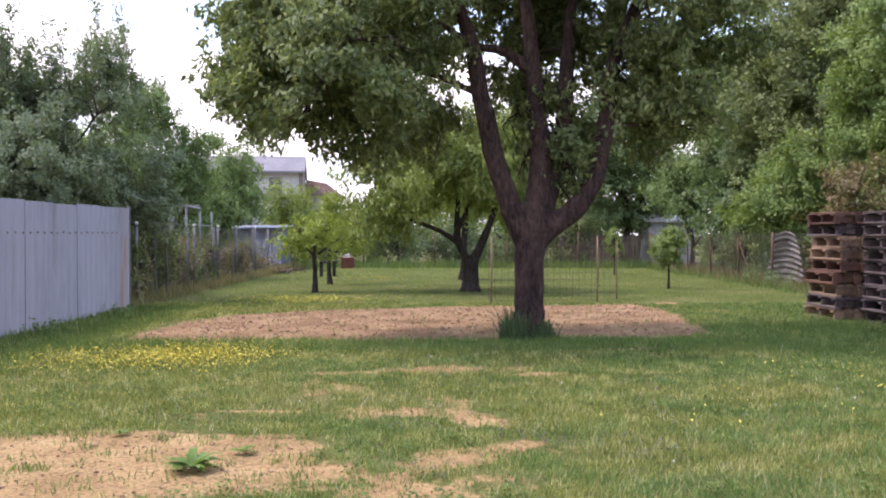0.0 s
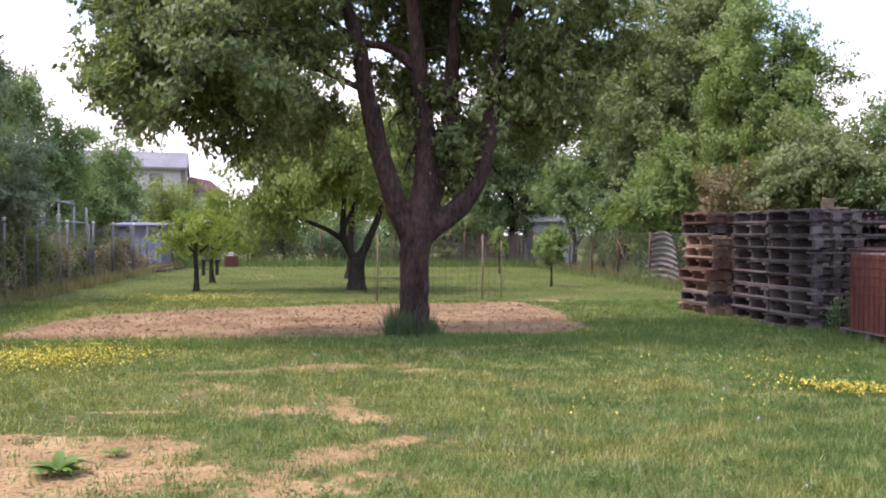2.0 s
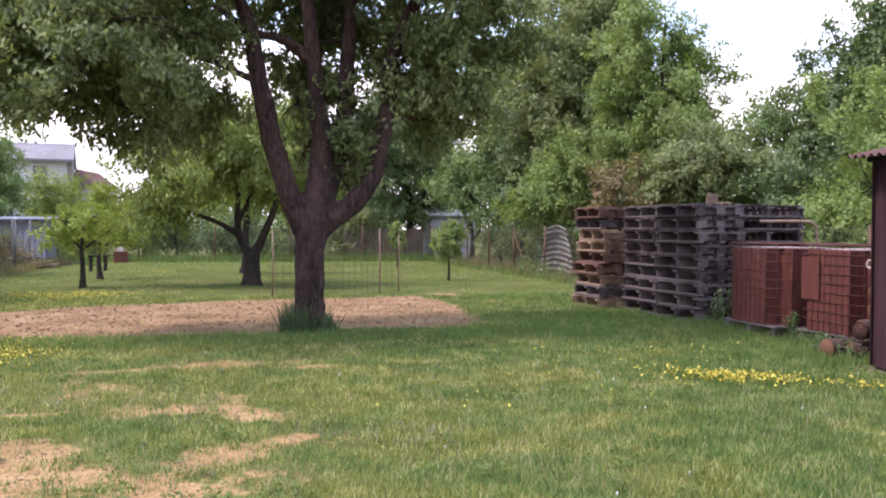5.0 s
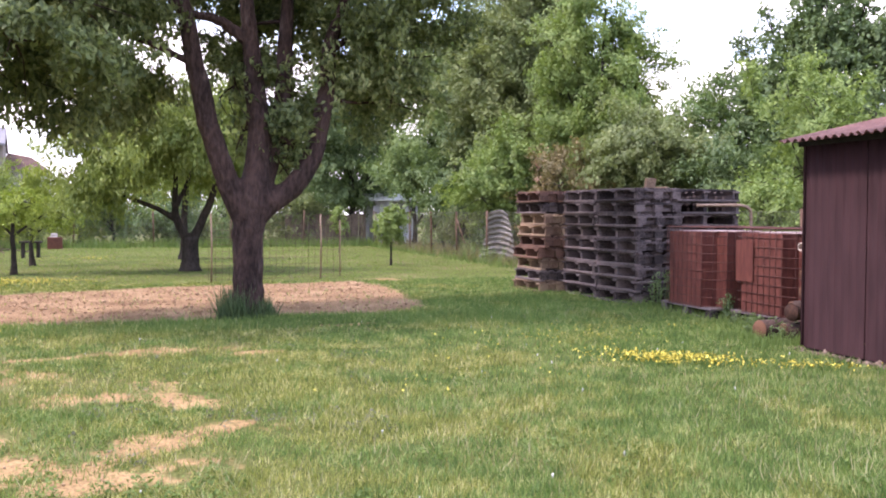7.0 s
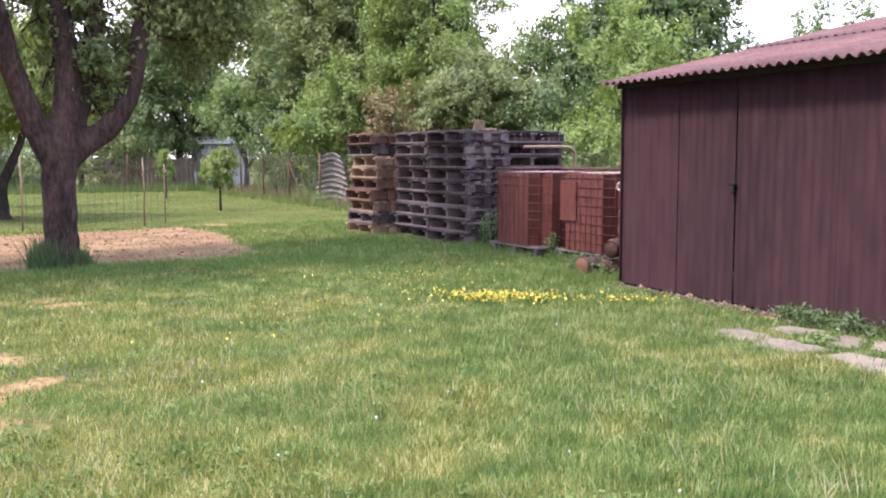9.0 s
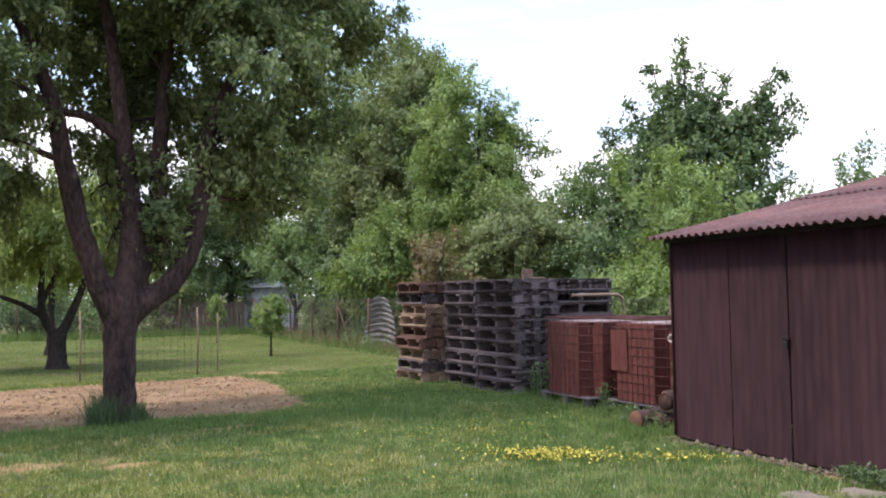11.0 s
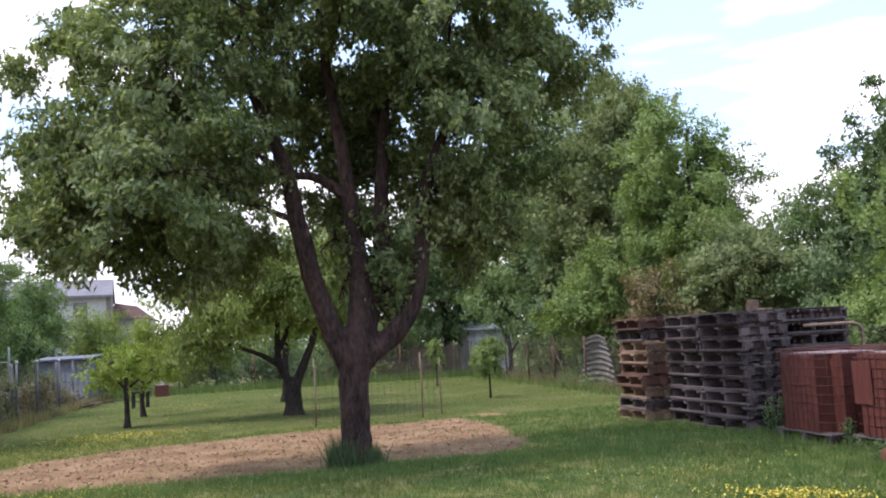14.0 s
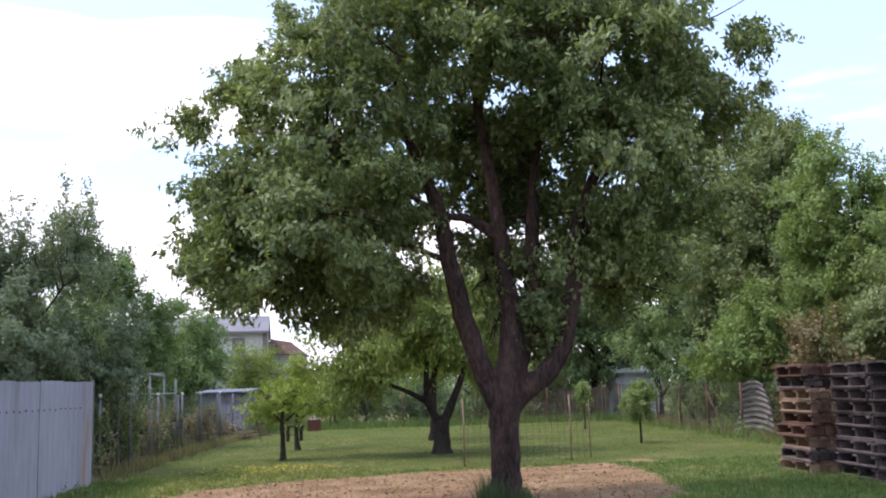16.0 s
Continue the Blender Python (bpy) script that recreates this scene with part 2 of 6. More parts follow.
SHEET_RUSTY = material("rust_streaked_zinc_sheet", (0.15, 0.15, 0.165), (0.23, 0.225, 0.235), 0.65, 1.2, 14, 0.1, 0.1, stretch=(1, 1, 0.12), stain=(0.19, 0.115, 0.060), stain_scale=5.0, stain_cut=0.53)
SHED_PAINT = material("brown_painted_sheet", (0.0180, 0.0076, 0.0083), (0.0335, 0.0148, 0.0158), 0.7, 0.8, 12, 0.06, 0.0, stretch=(1, 1, 0.2), stain=(0.062, 0.030, 0.025), stain_scale=3.5, stain_cut=0.66, spec=0.12)
# near-black: shade in the shed's gaps as colour, and its padlock and hidden timbers
DARK_PARTS_AND_SHADE = material("dark_parts_and_gap_shade", (0.010, 0.008, 0.008), (0.020, 0.016, 0.015), 0.9, 3, 20, 0)
ROOF_RED = material("faded_red_corrugated_sheet", (0.115, 0.050, 0.042), (0.215, 0.108, 0.092), 0.8, 2.2, 25, 0.2, stain=(0.15, 0.11, 0.10), stain_scale=4, stain_cut=0.6)
PALLET_OLD = material("weathered_grey_wood", (0.030, 0.022, 0.022), (0.165, 0.128, 0.124), 0.9, 3, 45, 0.4, stretch=(1, 1, 1), piece=0.5, depth=0.004)
PALLET_DAMP = material("damp_dark_pallet_wood", (0.034, 0.026, 0.028), (0.150, 0.120, 0.122), 0.9, 3, 45, 0.4, piece=0.7, depth=0.004)
PALLET_NEW = material("tan_pallet_wood", (0.135, 0.080, 0.054), (0.345, 0.240, 0.160), 0.85, 3, 45, 0.4, piece=0.5, depth=0.004)
PALLET_RED = material("red_brown_pallet_wood", (0.060, 0.032, 0.025), (0.170, 0.090, 0.064), 0.85, 3, 45, 0.4, piece=0.4, depth=0.004)
CAGE_RUST = material("rust_red_steel", (0.060, 0.024, 0.019), (0.125, 0.050, 0.040), 0.8, 4, 40, 0.3, piece=0.2)
CAGE_FILL = material("rust_red_panel", (0.08232, 0.02436, 0.01848), (0.1638, 0.0504, 0.03696), 0.8, 1.6, 18, 0.3, stretch=(1, 1, 0.25), stain=(0.22, 0.11, 0.085), stain_scale=3, stain_cut=0.62)
WHITE_PLASTIC = material("dull_white_plastic", (0.50, 0.49, 0.46), (0.72, 0.71, 0.68), 0.5, 3, 25, 0.05, stain=(0.34, 0.32, 0.29), stain_scale=3, stain_cut=0.6)
HUT_GREY = material("pale_grey_boards", (0.38, 0.385, 0.39), (0.54, 0.545, 0.55), 0.85, 0.8, 10, 0.1, stretch=(1, 1, 0.3))
OLD_WHITE = material("stained_off_white_sheet", (0.22, 0.20, 0.18), (0.38, 0.355, 0.325), 0.7, 3, 25, 0.1, stretch=(1, 1, 3), stain=(0.13, 0.12, 0.105), stain_scale=3, stain_cut=0.52)
# pale base colour carries the whitish reflections on the cage tops; stain is rust
LID_HIGHLIT = material("highlit_grey_pink_lid", (0.22, 0.150, 0.135), (0.42, 0.33, 0.31), 0.7, 4, 25, 0.1, stain=(0.13, 0.06, 0.05), stain_scale=3, stain_cut=0.52)
PIPE_PALE = material("pale_pipe_plastic", (0.42, 0.32, 0.27), (0.56, 0.46, 0.40), 0.6, 5, 30, 0.1)
PIPE_RUSTY = material("light_brown_pipe", (0.20, 0.13, 0.09), (0.36, 0.25, 0.18), 0.7, 5, 30, 0.2)
LOG_BARK = material("log_bark", (0.030, 0.019, 0.016), (0.100, 0.062, 0.048), 0.95, 5, 40, 0.9, depth=0.01)
LOG_END = material("sawn_log_end", (0.046, 0.022, 0.016), (0.150, 0.072, 0.042), 0.85, 14, 60, 0.4, piece=0.7)
SLAB = material("concrete_slab", (0.170, 0.145, 0.105), (0.285, 0.242, 0.180), 0.9, 2.5, 40, 0.4, stain=(0.16, 0.135, 0.105), stain_scale=3, stain_cut=0.58, piece=0.3)
POST_GREY = material("galvanised_post", (0.13, 0.13, 0.135), (0.25, 0.25, 0.26), 0.6, 4, 30, 0.1, 0.4)
POST_RUST = material("rusty_post", (0.090, 0.050, 0.032), (0.190, 0.115, 0.080), 0.85, 4, 30, 0.3)
WIRE = material("dull_fence_wire", (0.10, 0.09, 0.08), (0.19, 0.17, 0.15), 0.7, 2, 20, 0, 0.3)
WIRE_GREEN = material("brownish_wire", (0.085, 0.065, 0.035), (0.15, 0.115, 0.065), 0.7, 2, 20, 0)
HOUSE_WALL = material("off_white_render", (0.40, 0.39, 0.38), (0.52, 0.51, 0.50), 0.9, 0.4, 5, 0.1)
HOUSE_GABLE = material("grey_brown_render", (0.17, 0.145, 0.135), (0.25, 0.215, 0.20), 0.9, 0.4, 5, 0.1)
HOUSE_ROOF = material("grey_fibre_cement_roof", (0.175, 0.168, 0.182), (0.25, 0.24, 0.255), 0.85, 0.6, 6, 0.2)
TILE_ROOF = material("brown_tile_roof", (0.085, 0.046, 0.036), (0.15, 0.085, 0.065), 0.85, 0.6, 6, 0.2)
WINDOW_DARK = material("dark_window_glass", (0.05, 0.06, 0.07), (0.10, 0.11, 0.13), 0.15, 1, 5, 0, spec=0.6)
FRAME_PALE = material("pale_galvanised_tube", (0.17, 0.17, 0.18), (0.30, 0.30, 0.31), 0.6, 4, 30, 0.1, 0.2)
SHED_BLUE = material("blue_grey_sheet", (0.15, 0.165, 0.205), (0.23, 0.25, 0.30), 0.9, 0.8, 10, 0.1, stretch=(1, 1, 0.3), stain=(0.22, 0.18, 0.16), stain_scale=1.5, stain_cut=0.62)
BARE_WOOD = material("brown_brushwood", (0.085, 0.060, 0.045), (0.22, 0.16, 0.12), 0.95, 3, 30, 0.3, island=0.5)
BRICK_BROWN = material("red_brown_box_paint", (0.10, 0.036, 0.024), (0.17, 0.065, 0.042), 0.7, 3, 30, 0.2)


# ---- mesh helpers ----
def fast_mesh(name, co, tris):
    me = bpy.data.meshes.new(name)
    co, tris = np.asarray(co, np.float32), np.asarray(tris, np.int32)
    me.vertices.add(len(co))
    me.vertices.foreach_set("co", co.ravel())
    me.loops.add(len(tris) * 3)
    me.loops.foreach_set("vertex_index", tris.ravel())
    me.polygons.add(len(tris))
    me.polygons.foreach_set("loop_start", np.arange(len(tris), dtype=np.int32) * 3)
    me.update(calc_edges=True)
    return me


def part_of(name, me, mat, parent=None, label="", smooth=False):
    me.materials.append(mat)
    if smooth:
        me.polygons.foreach_set("use_smooth", np.ones(len(me.polygons), dtype=bool))
    ob = new(name, me)
    if parent:
        ob.parent = parent
    if label:
        ob["label"] = label
    return ob


def part(name, bm, mat, parent=None, label="", smooth=False):
    me = bpy.data.meshes.new(name)
    bm.to_mesh(me)
    bm.free()
    return part_of(name, me, mat, parent, label, smooth)


def empty(name, place, label, category, group="", kind="", turn=0):
    e = new(name)
    e.matrix_basis = pose(*place, 0, 0, turn)
    e.empty_display_size = 0.1
    return tagged(e, label, category, group, kind)


def box(bm, lo, hi, bevel=0.0):
    vs = [bm.verts.new((x, y, z)) for x in (lo[0], hi[0]) for y in (lo[1], hi[1]) for z in (lo[2], hi[2])]
    fs = [bm.faces.new([vs[i] for i in q]) for q in ((0, 1, 3, 2), (4, 6, 7, 5), (0, 4, 5, 1), (2, 3, 7, 6), (0, 2, 6, 4), (1, 5, 7, 3))]
    if bevel:
        es = list({e for f in fs for e in f.edges})
        bmesh.ops.bevel(bm, geom=es, offset=bevel, segments=1, affect='EDGES')
    return bm


def boxes(*spans, bevel=0.0):
    bm = bmesh.new()
    for lo, hi in spans:
        box(bm, lo, hi, bevel)
    return bm


def tube_arrays(pts, radii, seg=7, rough=0.0, rng=None, cap=True):
    """A tapered tube along points: vertices and triangles."""
    pts = np.asarray(pts, float)
    k = len(pts)
    tang = np.gradient(pts, axis=0)
    tang /= np.linalg.norm(tang, axis=1)[:, None] + 1e-9
    ref = np.array([0.31, 0.95, 0.05]) if abs(tang[0][1]) < 0.8 else np.array([0.95, 0.2, 0.1])
    u = np.cross(tang, ref)
    u /= np.linalg.norm(u, axis=1)[:, None]
    v = np.cross(tang, u)
    a = np.arange(seg) * 2 * np.pi / seg
    r = np.asarray(radii, float)[:, None] * np.ones((k, seg))
    if rough:
        r = r * (1 + rough * (rng.random((k, seg)) - 0.5) * 2)
    co = pts[:, None] + r[..., None] * (np.cos(a)[None, :, None] * u[:, None] + np.sin(a)[None, :, None] * v[:, None])
    i, j = np.meshgrid(np.arange(k - 1), np.arange(seg), indexing="ij")
    p, q = i * seg + j, i * seg + (j + 1) % seg
    tris = np.concatenate([np.stack([p, q, q + seg], -1).reshape(-1, 3), np.stack([p, q + seg, p + seg], -1).reshape(-1, 3)])
    co = co.reshape(-1, 3)
    if cap:
        n0 = len(co)
        co = np.concatenate([co, pts[:1], pts[-1:]])
        j = np.arange(seg)
        tris = np.concatenate([tris, np.stack([np.full(seg, n0), (j + 1) % seg, j], -1),
                               np.stack([np.full(seg, n0 + 1), (k - 1) * seg + j, (k - 1) * seg + (j + 1) % seg], -1)])
    return co, tris


def merge(pieces):
    co, tr, n = [], [], 0
    for c, t in pieces:
        co.append(c)
        tr.append(np.asarray(t) + n)
        n += len(c)
    return np.concatenate(co), np.concatenate(tr)


def smooth_path(pts, n):
    """Catmull-Rom through the points."""
    p = np.asarray(pts, float)
    p = np.concatenate([2 * p[:1] - p[1:2], p, 2 * p[-1:] - p[-2:-1]])
    out = []
    segs = len(p) - 3
    for s in np.linspace(0, segs - 1e-6, n):
        i, t = int(s), s - int(s)
        a, b, c, d = p[i:i + 4]
        out.append(0.5 * (2 * b + (c - a) * t + (2 * a - 5 * b + 4 * c - d) * t * t + (3 * b - a - 3 * c + d) * t ** 3))
    return np.array(out)


def value_noise(x, y, seed=0):
    xi, yi = np.floor(x).astype(int), np.floor(y).astype(int)
    fx, fy = x - xi, y - yi
    fx, fy = fx * fx * (3 - 2 * fx), fy * fy * (3 - 2 * fy)

    def h(a, b):
        n = (a * 374761393 + b * 668265263 + seed * 974711) & 0x7fffffff
        n = ((n ^ (n >> 13)) * 1274126177) & 0x7fffffff
        return ((n ^ (n >> 16)) & 0xffff) / 65535.0
    return (h(xi, yi) * (1 - fx) + h(xi + 1, yi) * fx) * (1 - fy) + (h(xi, yi + 1) * (1 - fx) + h(xi + 1, yi + 1) * fx) * fy


def fbm(x, y, scale, seed=0, octaves=4):
    s, a, tot = 0, 0.5, 0
    for o in range(octaves):
        s = s + a * value_noise(x * scale * 2 ** o, y * scale * 2 ** o, seed + o)
        tot += a
        a *= 0.55
    return s / tot


# ---- leaves and trees ----
def leaf_cloud(centres, outward, rng, leaves, length, width, spread, droop, simple=False):
    """Leaves set along a short shoot at each centre; each leaf is folded along its midrib, or plain where it is far off."""
    n = len(centres)
    d = outward + rng.normal(0, 0.55, (n, 3))
    d[:, 2] -= droop
    d /= np.linalg.norm(d, axis=1)[:, None]
    s = rng.random((n, leaves))
    c = centres[:, None] + d[:, None] * (s[..., None] - 0.3) * spread * 2 + rng.normal(0, spread * 0.34, (n, leaves, 3))
    c = c.reshape(-1, 3)
    m = len(c)
    ax = np.repeat(d, leaves, 0) * 0.6 + rng.normal(0, 0.6, (m, 3))
    ax[:, 2] -= 0.25 + droop * 0.5
    ax /= np.linalg.norm(ax, axis=1)[:, None]
    up = rng.normal(0, 0.42, (m, 3)) + np.repeat(outward, leaves, 0) * 0.75
    up[:, 2] += 0.7
    side = np.cross(ax, up)
    side /= np.linalg.norm(side, axis=1)[:, None] + 1e-9
    up = np.cross(side, ax)
    ln = length * rng.uniform(0.6, 1.25, (m, 1))
    wd = width * rng.uniform(0.7, 1.2, (m, 1))
    base, tip = c - ax * ln / 2, c + ax * ln / 2 - up * ln * 0.12
    if simple:
        co = np.stack([base - side * wd / 2, base + side * wd / 2, tip], 1).reshape(-1, 3)
        return co, np.arange(3 * m).reshape(-1, 3)
    mid = c - ax * ln * 0.05
    lf, rt = mid + side * wd / 2 + up * wd * 0.22, mid - side * wd / 2 + up * wd * 0.22
    co = np.stack([base, tip, lf, rt], 1).reshape(-1, 3)
    k = np.arange(m)[:, None] * 4
    tris = np.concatenate([k + [0, 1, 2], k + [0, 3, 1]])
    return co, tris


def lobe_points(lobes, density, rng, fill=0.5, bunch=0, loose=0.17):
    """Shoot bases spread through ellipsoid lobes, mostly towards their outsides, with ragged edges."""
    C, O = [], []
    for cx, cy, cz, rx, ry, rz in lobes:
        n = max(6, int(density * (rx * ry + ry * rz + rx * rz)))
        v = rng.normal(0, 1, (n, 3))
        v /= np.linalg.norm(v, axis=1)[:, None]
        r = fill + (1.06 - fill) * rng.random((n, 1)) ** 0.8
        if bunch:
            # shoots crowd together in sprays, with gaps between these
            k = max(5, n // bunch)
            bv = rng.normal(0, 1, (k, 3))
            bv /= np.linalg.norm(bv, axis=1)[:, None]
            br = fill + (1.04 - fill) * rng.random((k, 1)) ** 0.6
            pick = rng.integers(0, k, n)
            v = bv[pick]
            jit = rng.normal(0, loose, (n, 3)) * [1.25, 1.25, 0.7]
            C.append(np.array([cx, cy, cz]) + v * br[pick] * [rx, ry, rz] + jit)
        else:
            C.append(np.array([cx, cy, cz]) + v * r * [rx, ry, rz])
        O.append(v)
    return np.concatenate(C), np.concatenate(O)


def random_lobes(rng, centre, radii, count, size=(0.3, 0.5), shape=1.0):
    """Lobes that fill an egg-shaped crown unevenly; shape above 1 narrows the top."""
    out = []
    for i in range(count):
        v = rng.normal(0, 1, 3)
        v /= np.linalg.norm(v)
        r = rng.uniform(0.35, 0.8)
        h = v[2] * r
        w = (1 - max(h, 0)) ** (shape - 1) if shape > 1 else 1
        s = rng.uniform(*size) * (0.75 if h > 0.4 else 1)
        out.append((centre[0] + v[0] * r * radii[0] * w, centre[1] + v[1] * r * radii[1] * w, centre[2] + h * radii[2],
                    s * radii[0], s * radii[1], s * radii[2] * 0.9))
    # stretch the set to the crown's full size
    o = np.array(out)
    for k in range(3):
        lo, hi = (o[:, k] - o[:, k + 3]).min(), (o[:, k] + o[:, k + 3]).max()
        f = 2 * radii[k] / (hi - lo)
        o[:, k] = centre[k] - radii[k] + (o[:, k] - lo) * f
        o[:, k + 3] *= max(f, 1.0)
    out = [tuple(r) for r in o]
    out.append((*centre, radii[0] * 0.6, radii[1] * 0.6, radii[2] * 0.65))
    return out


def tree(name, base, limbs, lobes, leaf_mat, bark, label, category="tree", seed=1, density=40, leaves=14, length=0.09, width=0.045,
         spread=0.16, droop=0.2, seg=8, fill=0.5, twig=0.03, twigs=5, group="", whips=0, whip_len=1.2, bunch=0, loose=0.17, fuse=0, simple=False):
    """limbs: (points, first radius, last radius); the first is the trunk. All in metres from the base."""
    rng = np.random.default_rng(seed)
    top = empty(name, base, label, category, group)
    wood = []
    anchor = []
    for i, (pts, r0, r1) in enumerate(limbs):
        p = smooth_path(pts, 4 + 5 * len(pts))
        t = np.linspace(0, 1, len(p))
        if isinstance(r1, (list, tuple)):
            rad = np.interp(t, np.linspace(0, 1, len(r1) + 1), [r0, *r1])
        else:
            rad = r0 + (r1 - r0) * t
        if i == 0:
            rad = rad * (1 + 0.45 * np.exp(-p[:, 2] / 0.14))
        p[1:] += rng.normal(0, r0 * 0.035, (len(p) - 1, 3))
        wood.append((tube_arrays(p, rad, seg if r0 > 0.06 else 6, 0.04, rng), i))
        anchor.append(p[len(p) // 4:])
    C, O = lobe_points(lobes, density, rng, fill, bunch, loose)
    anchor = np.concatenate(anchor)
    thin = []
    for lb in lobes:
        c = np.array(lb[:3])
        a = anchor[np.argmin(np.linalg.norm(anchor - c, axis=1) + 0.3 * np.maximum(anchor[:, 2] - c[2], 0) * 2)]
        mid = (a + c) / 2 + rng.normal(0, 0.12, 3) + [0, 0, 0.1]
        thin.append(tube_arrays(smooth_path([a, mid, c], 6), np.linspace(twig, twig * 0.45, 6), 5))
        for _ in range(twigs):
            v = rng.normal(0, 1, 3)
            v /= np.linalg.norm(v)
            e = c + v * np.array(lb[3:]) * 0.95
            thin.append(tube_arrays(smooth_path([c, (c + e) / 2 + rng.normal(0, 0.08, 3), e], 5), np.linspace(twig * 0.45, 0.004, 5), 4))
    if whips:
        hi = C[np.argsort(-C[:, 2])[:max(60, len(C) // 8)]]
        for b0 in hi[rng.integers(0, len(hi), whips)]:
            e = b0 + rng.normal(0, 0.15, 3) * whip_len + [0, 0, whip_len * rng.uniform(0.6, 1.1)]
            path = smooth_path([b0, (b0 + e) / 2 + rng.normal(0, 0.05, 3), e], 7)
            thin.append(tube_arrays(path, np.linspace(0.012, 0.004, 7), 4))
            pp = path[1:]
            C = np.concatenate([C, pp])
            O = np.concatenate([O, np.tile([[0, 0, 1.0]], (len(pp), 1)) + rng.normal(0, 0.4, (len(pp), 3))])
    body = part_of("trunk", fast_mesh("trunk", *merge([w for w, i in wood[:fuse + 1]])), bark, top, smooth=True)
    if fuse:
        # the main limbs grow out of the trunk in one skin
        rm = body.modifiers.new("skin", 'REMESH')
        rm.mode, rm.voxel_size, rm.use_smooth_shade = 'VOXEL', 0.028, True
        sm = body.modifiers.new("even", 'SMOOTH')
        sm.factor, sm.iterations = 0.5, 9
    for w, i in wood[fuse + 1:]:
        part_of("limb", fast_mesh("limb", *w), bark, top, smooth=True)
    part_of("twig_work", fast_mesh("twig_work", *merge(thin)), bark, top)["kind"] = "stuff"
    crown = part_of("crown", fast_mesh("crown", *leaf_cloud(C, O, rng, leaves, length, width, spread, droop, simple)), leaf_mat, top)
    crown["kind"] = "stuff"
    return top


# ---- ground ----
BED = [(-4.0, 11.4), (-2.0, 11.3), (0.6, 11.35), (2.8, 11.7), (3.6, 12.3), (3.8, 15.0), (3.65, 17.2), (1.5, 17.0), (0.0, 16.6), (-2.2, 15.9), (-3.4, 14.9), (-4.0, 13.0)]
BARE = [(-3.8, 5.6), (-2.7, 5.95), (-2.45, 6.2), (-1.65, 6.05), (-0.95, 5.95), (-0.55, 5.45), (-0.45, 5.0), (-0.62, 4.66), (-1.1, 4.75), (-1.6, 4.3), (-3.4, 4.1)]
PATCHES = [(0.12, 5.37, 0.95, 0.21, 0.85), (-0.15, 4.75, 0.45, 0.22, 0.3), (0.05, 6.62, 0.52, 0.20, -0.6), (0.1, 8.98, 0.6, 0.2, 0.1), (-0.9, 8.7, 0.35, 0.10, 0.1), (0.95, 8.6, 0.25, 0.10, 0.0),
           (2.15, 10.5, 0.38, 0.12, 0.1), (5.78, 5.9, 0.045, 1.2, 0.0), (-1.35, 6.85, 0.3, 0.05, 0.1), (4.1, 17.4, 0.4, 0.3, 0.0)]


def in_bed(x, y, edge=BED):
    """Signed distance to the dug bed's edge, above nought inside."""
    d = np.full(np.shape(x), 1e9)
    inside = np.zeros(np.shape(x), bool)
    for (x0, y0), (x1, y1) in zip(edge, edge[1:] + edge[:1]):
        ex, ey = x1 - x0, y1 - y0
        t = np.clip(((x - x0) * ex + (y - y0) * ey) / (ex * ex + ey * ey), 0, 1)
        d = np.minimum(d, np.hypot(x - x0 - t * ex, y - y0 - t * ey))
        cross = ((y0 > y) != (y1 > y)) & (x < (x1 - x0) * (y - y0) / (y1 - y0 + 1e-12) + x0)
        inside ^= cross
    return np.where(inside, d, -d)


def soil_value(x, y):
    """1 on bare soil, 0 under turf, with a ragged border."""
    v = np.clip(in_bed(x, y) / 0.5 + 0.5 + 0.7 * (fbm(x, y, 1.6, 3) - 0.5), 0, 1)
    v = np.maximum(v, np.clip(in_bed(x, y, BARE) / 0.45 + 0.55 + 0.9 * (fbm(x, y, 2.4, 5) - 0.5) + 0.8 * (fbm(x, y, 7.0, 15) - 0.5), 0, 1))
    for cx, cy, rx, ry, a in PATCHES:
        dx, dy = x - cx, y - cy
        u, w = (dx * math.cos(a) + dy * math.sin(a)) / rx, (-dx * math.sin(a) + dy * math.cos(a)) / ry
        q = np.clip(1.15 - np.hypot(u, w) * 0.65 + 1.1 * (fbm(x, y, 2.2, 11) - 0.5) + 0.75 * (fbm(x, y, 7.0, 15) - 0.5), 0, 1)
        v = np.maximum(v, np.where(np.hypot(u, w) < 2.2, q, 0))
    # worn, thin turf round the patches
    worn = np.clip(1 - np.hypot((x + 0.6) / 2.8, (y - 6.6) / 2.6), 0, 1)
    v = np.maximum(v, np.clip(0.18 + 0.22 * worn + 1.5 * (fbm(x, y, 1.8, 71) - 0.58), 0, 0.62) * np.clip(worn * 3, 0, 1))
    return v


def ground_height(x, y):
    bed = np.clip(in_bed(x, y) / 0.3, 0, 1)
    near = np.clip((60 - np.hypot(x, y)) / 30, 0, 1)
    return near * (0.03 * (fbm(x, y, 0.5, 21, 2) - 0.5) + 0.02 * (fbm(x, y, 3.0, 31, 3) - 0.5) + bed * 0.038 * (fbm(x, y, 5.0, 41, 4) - 0.5))


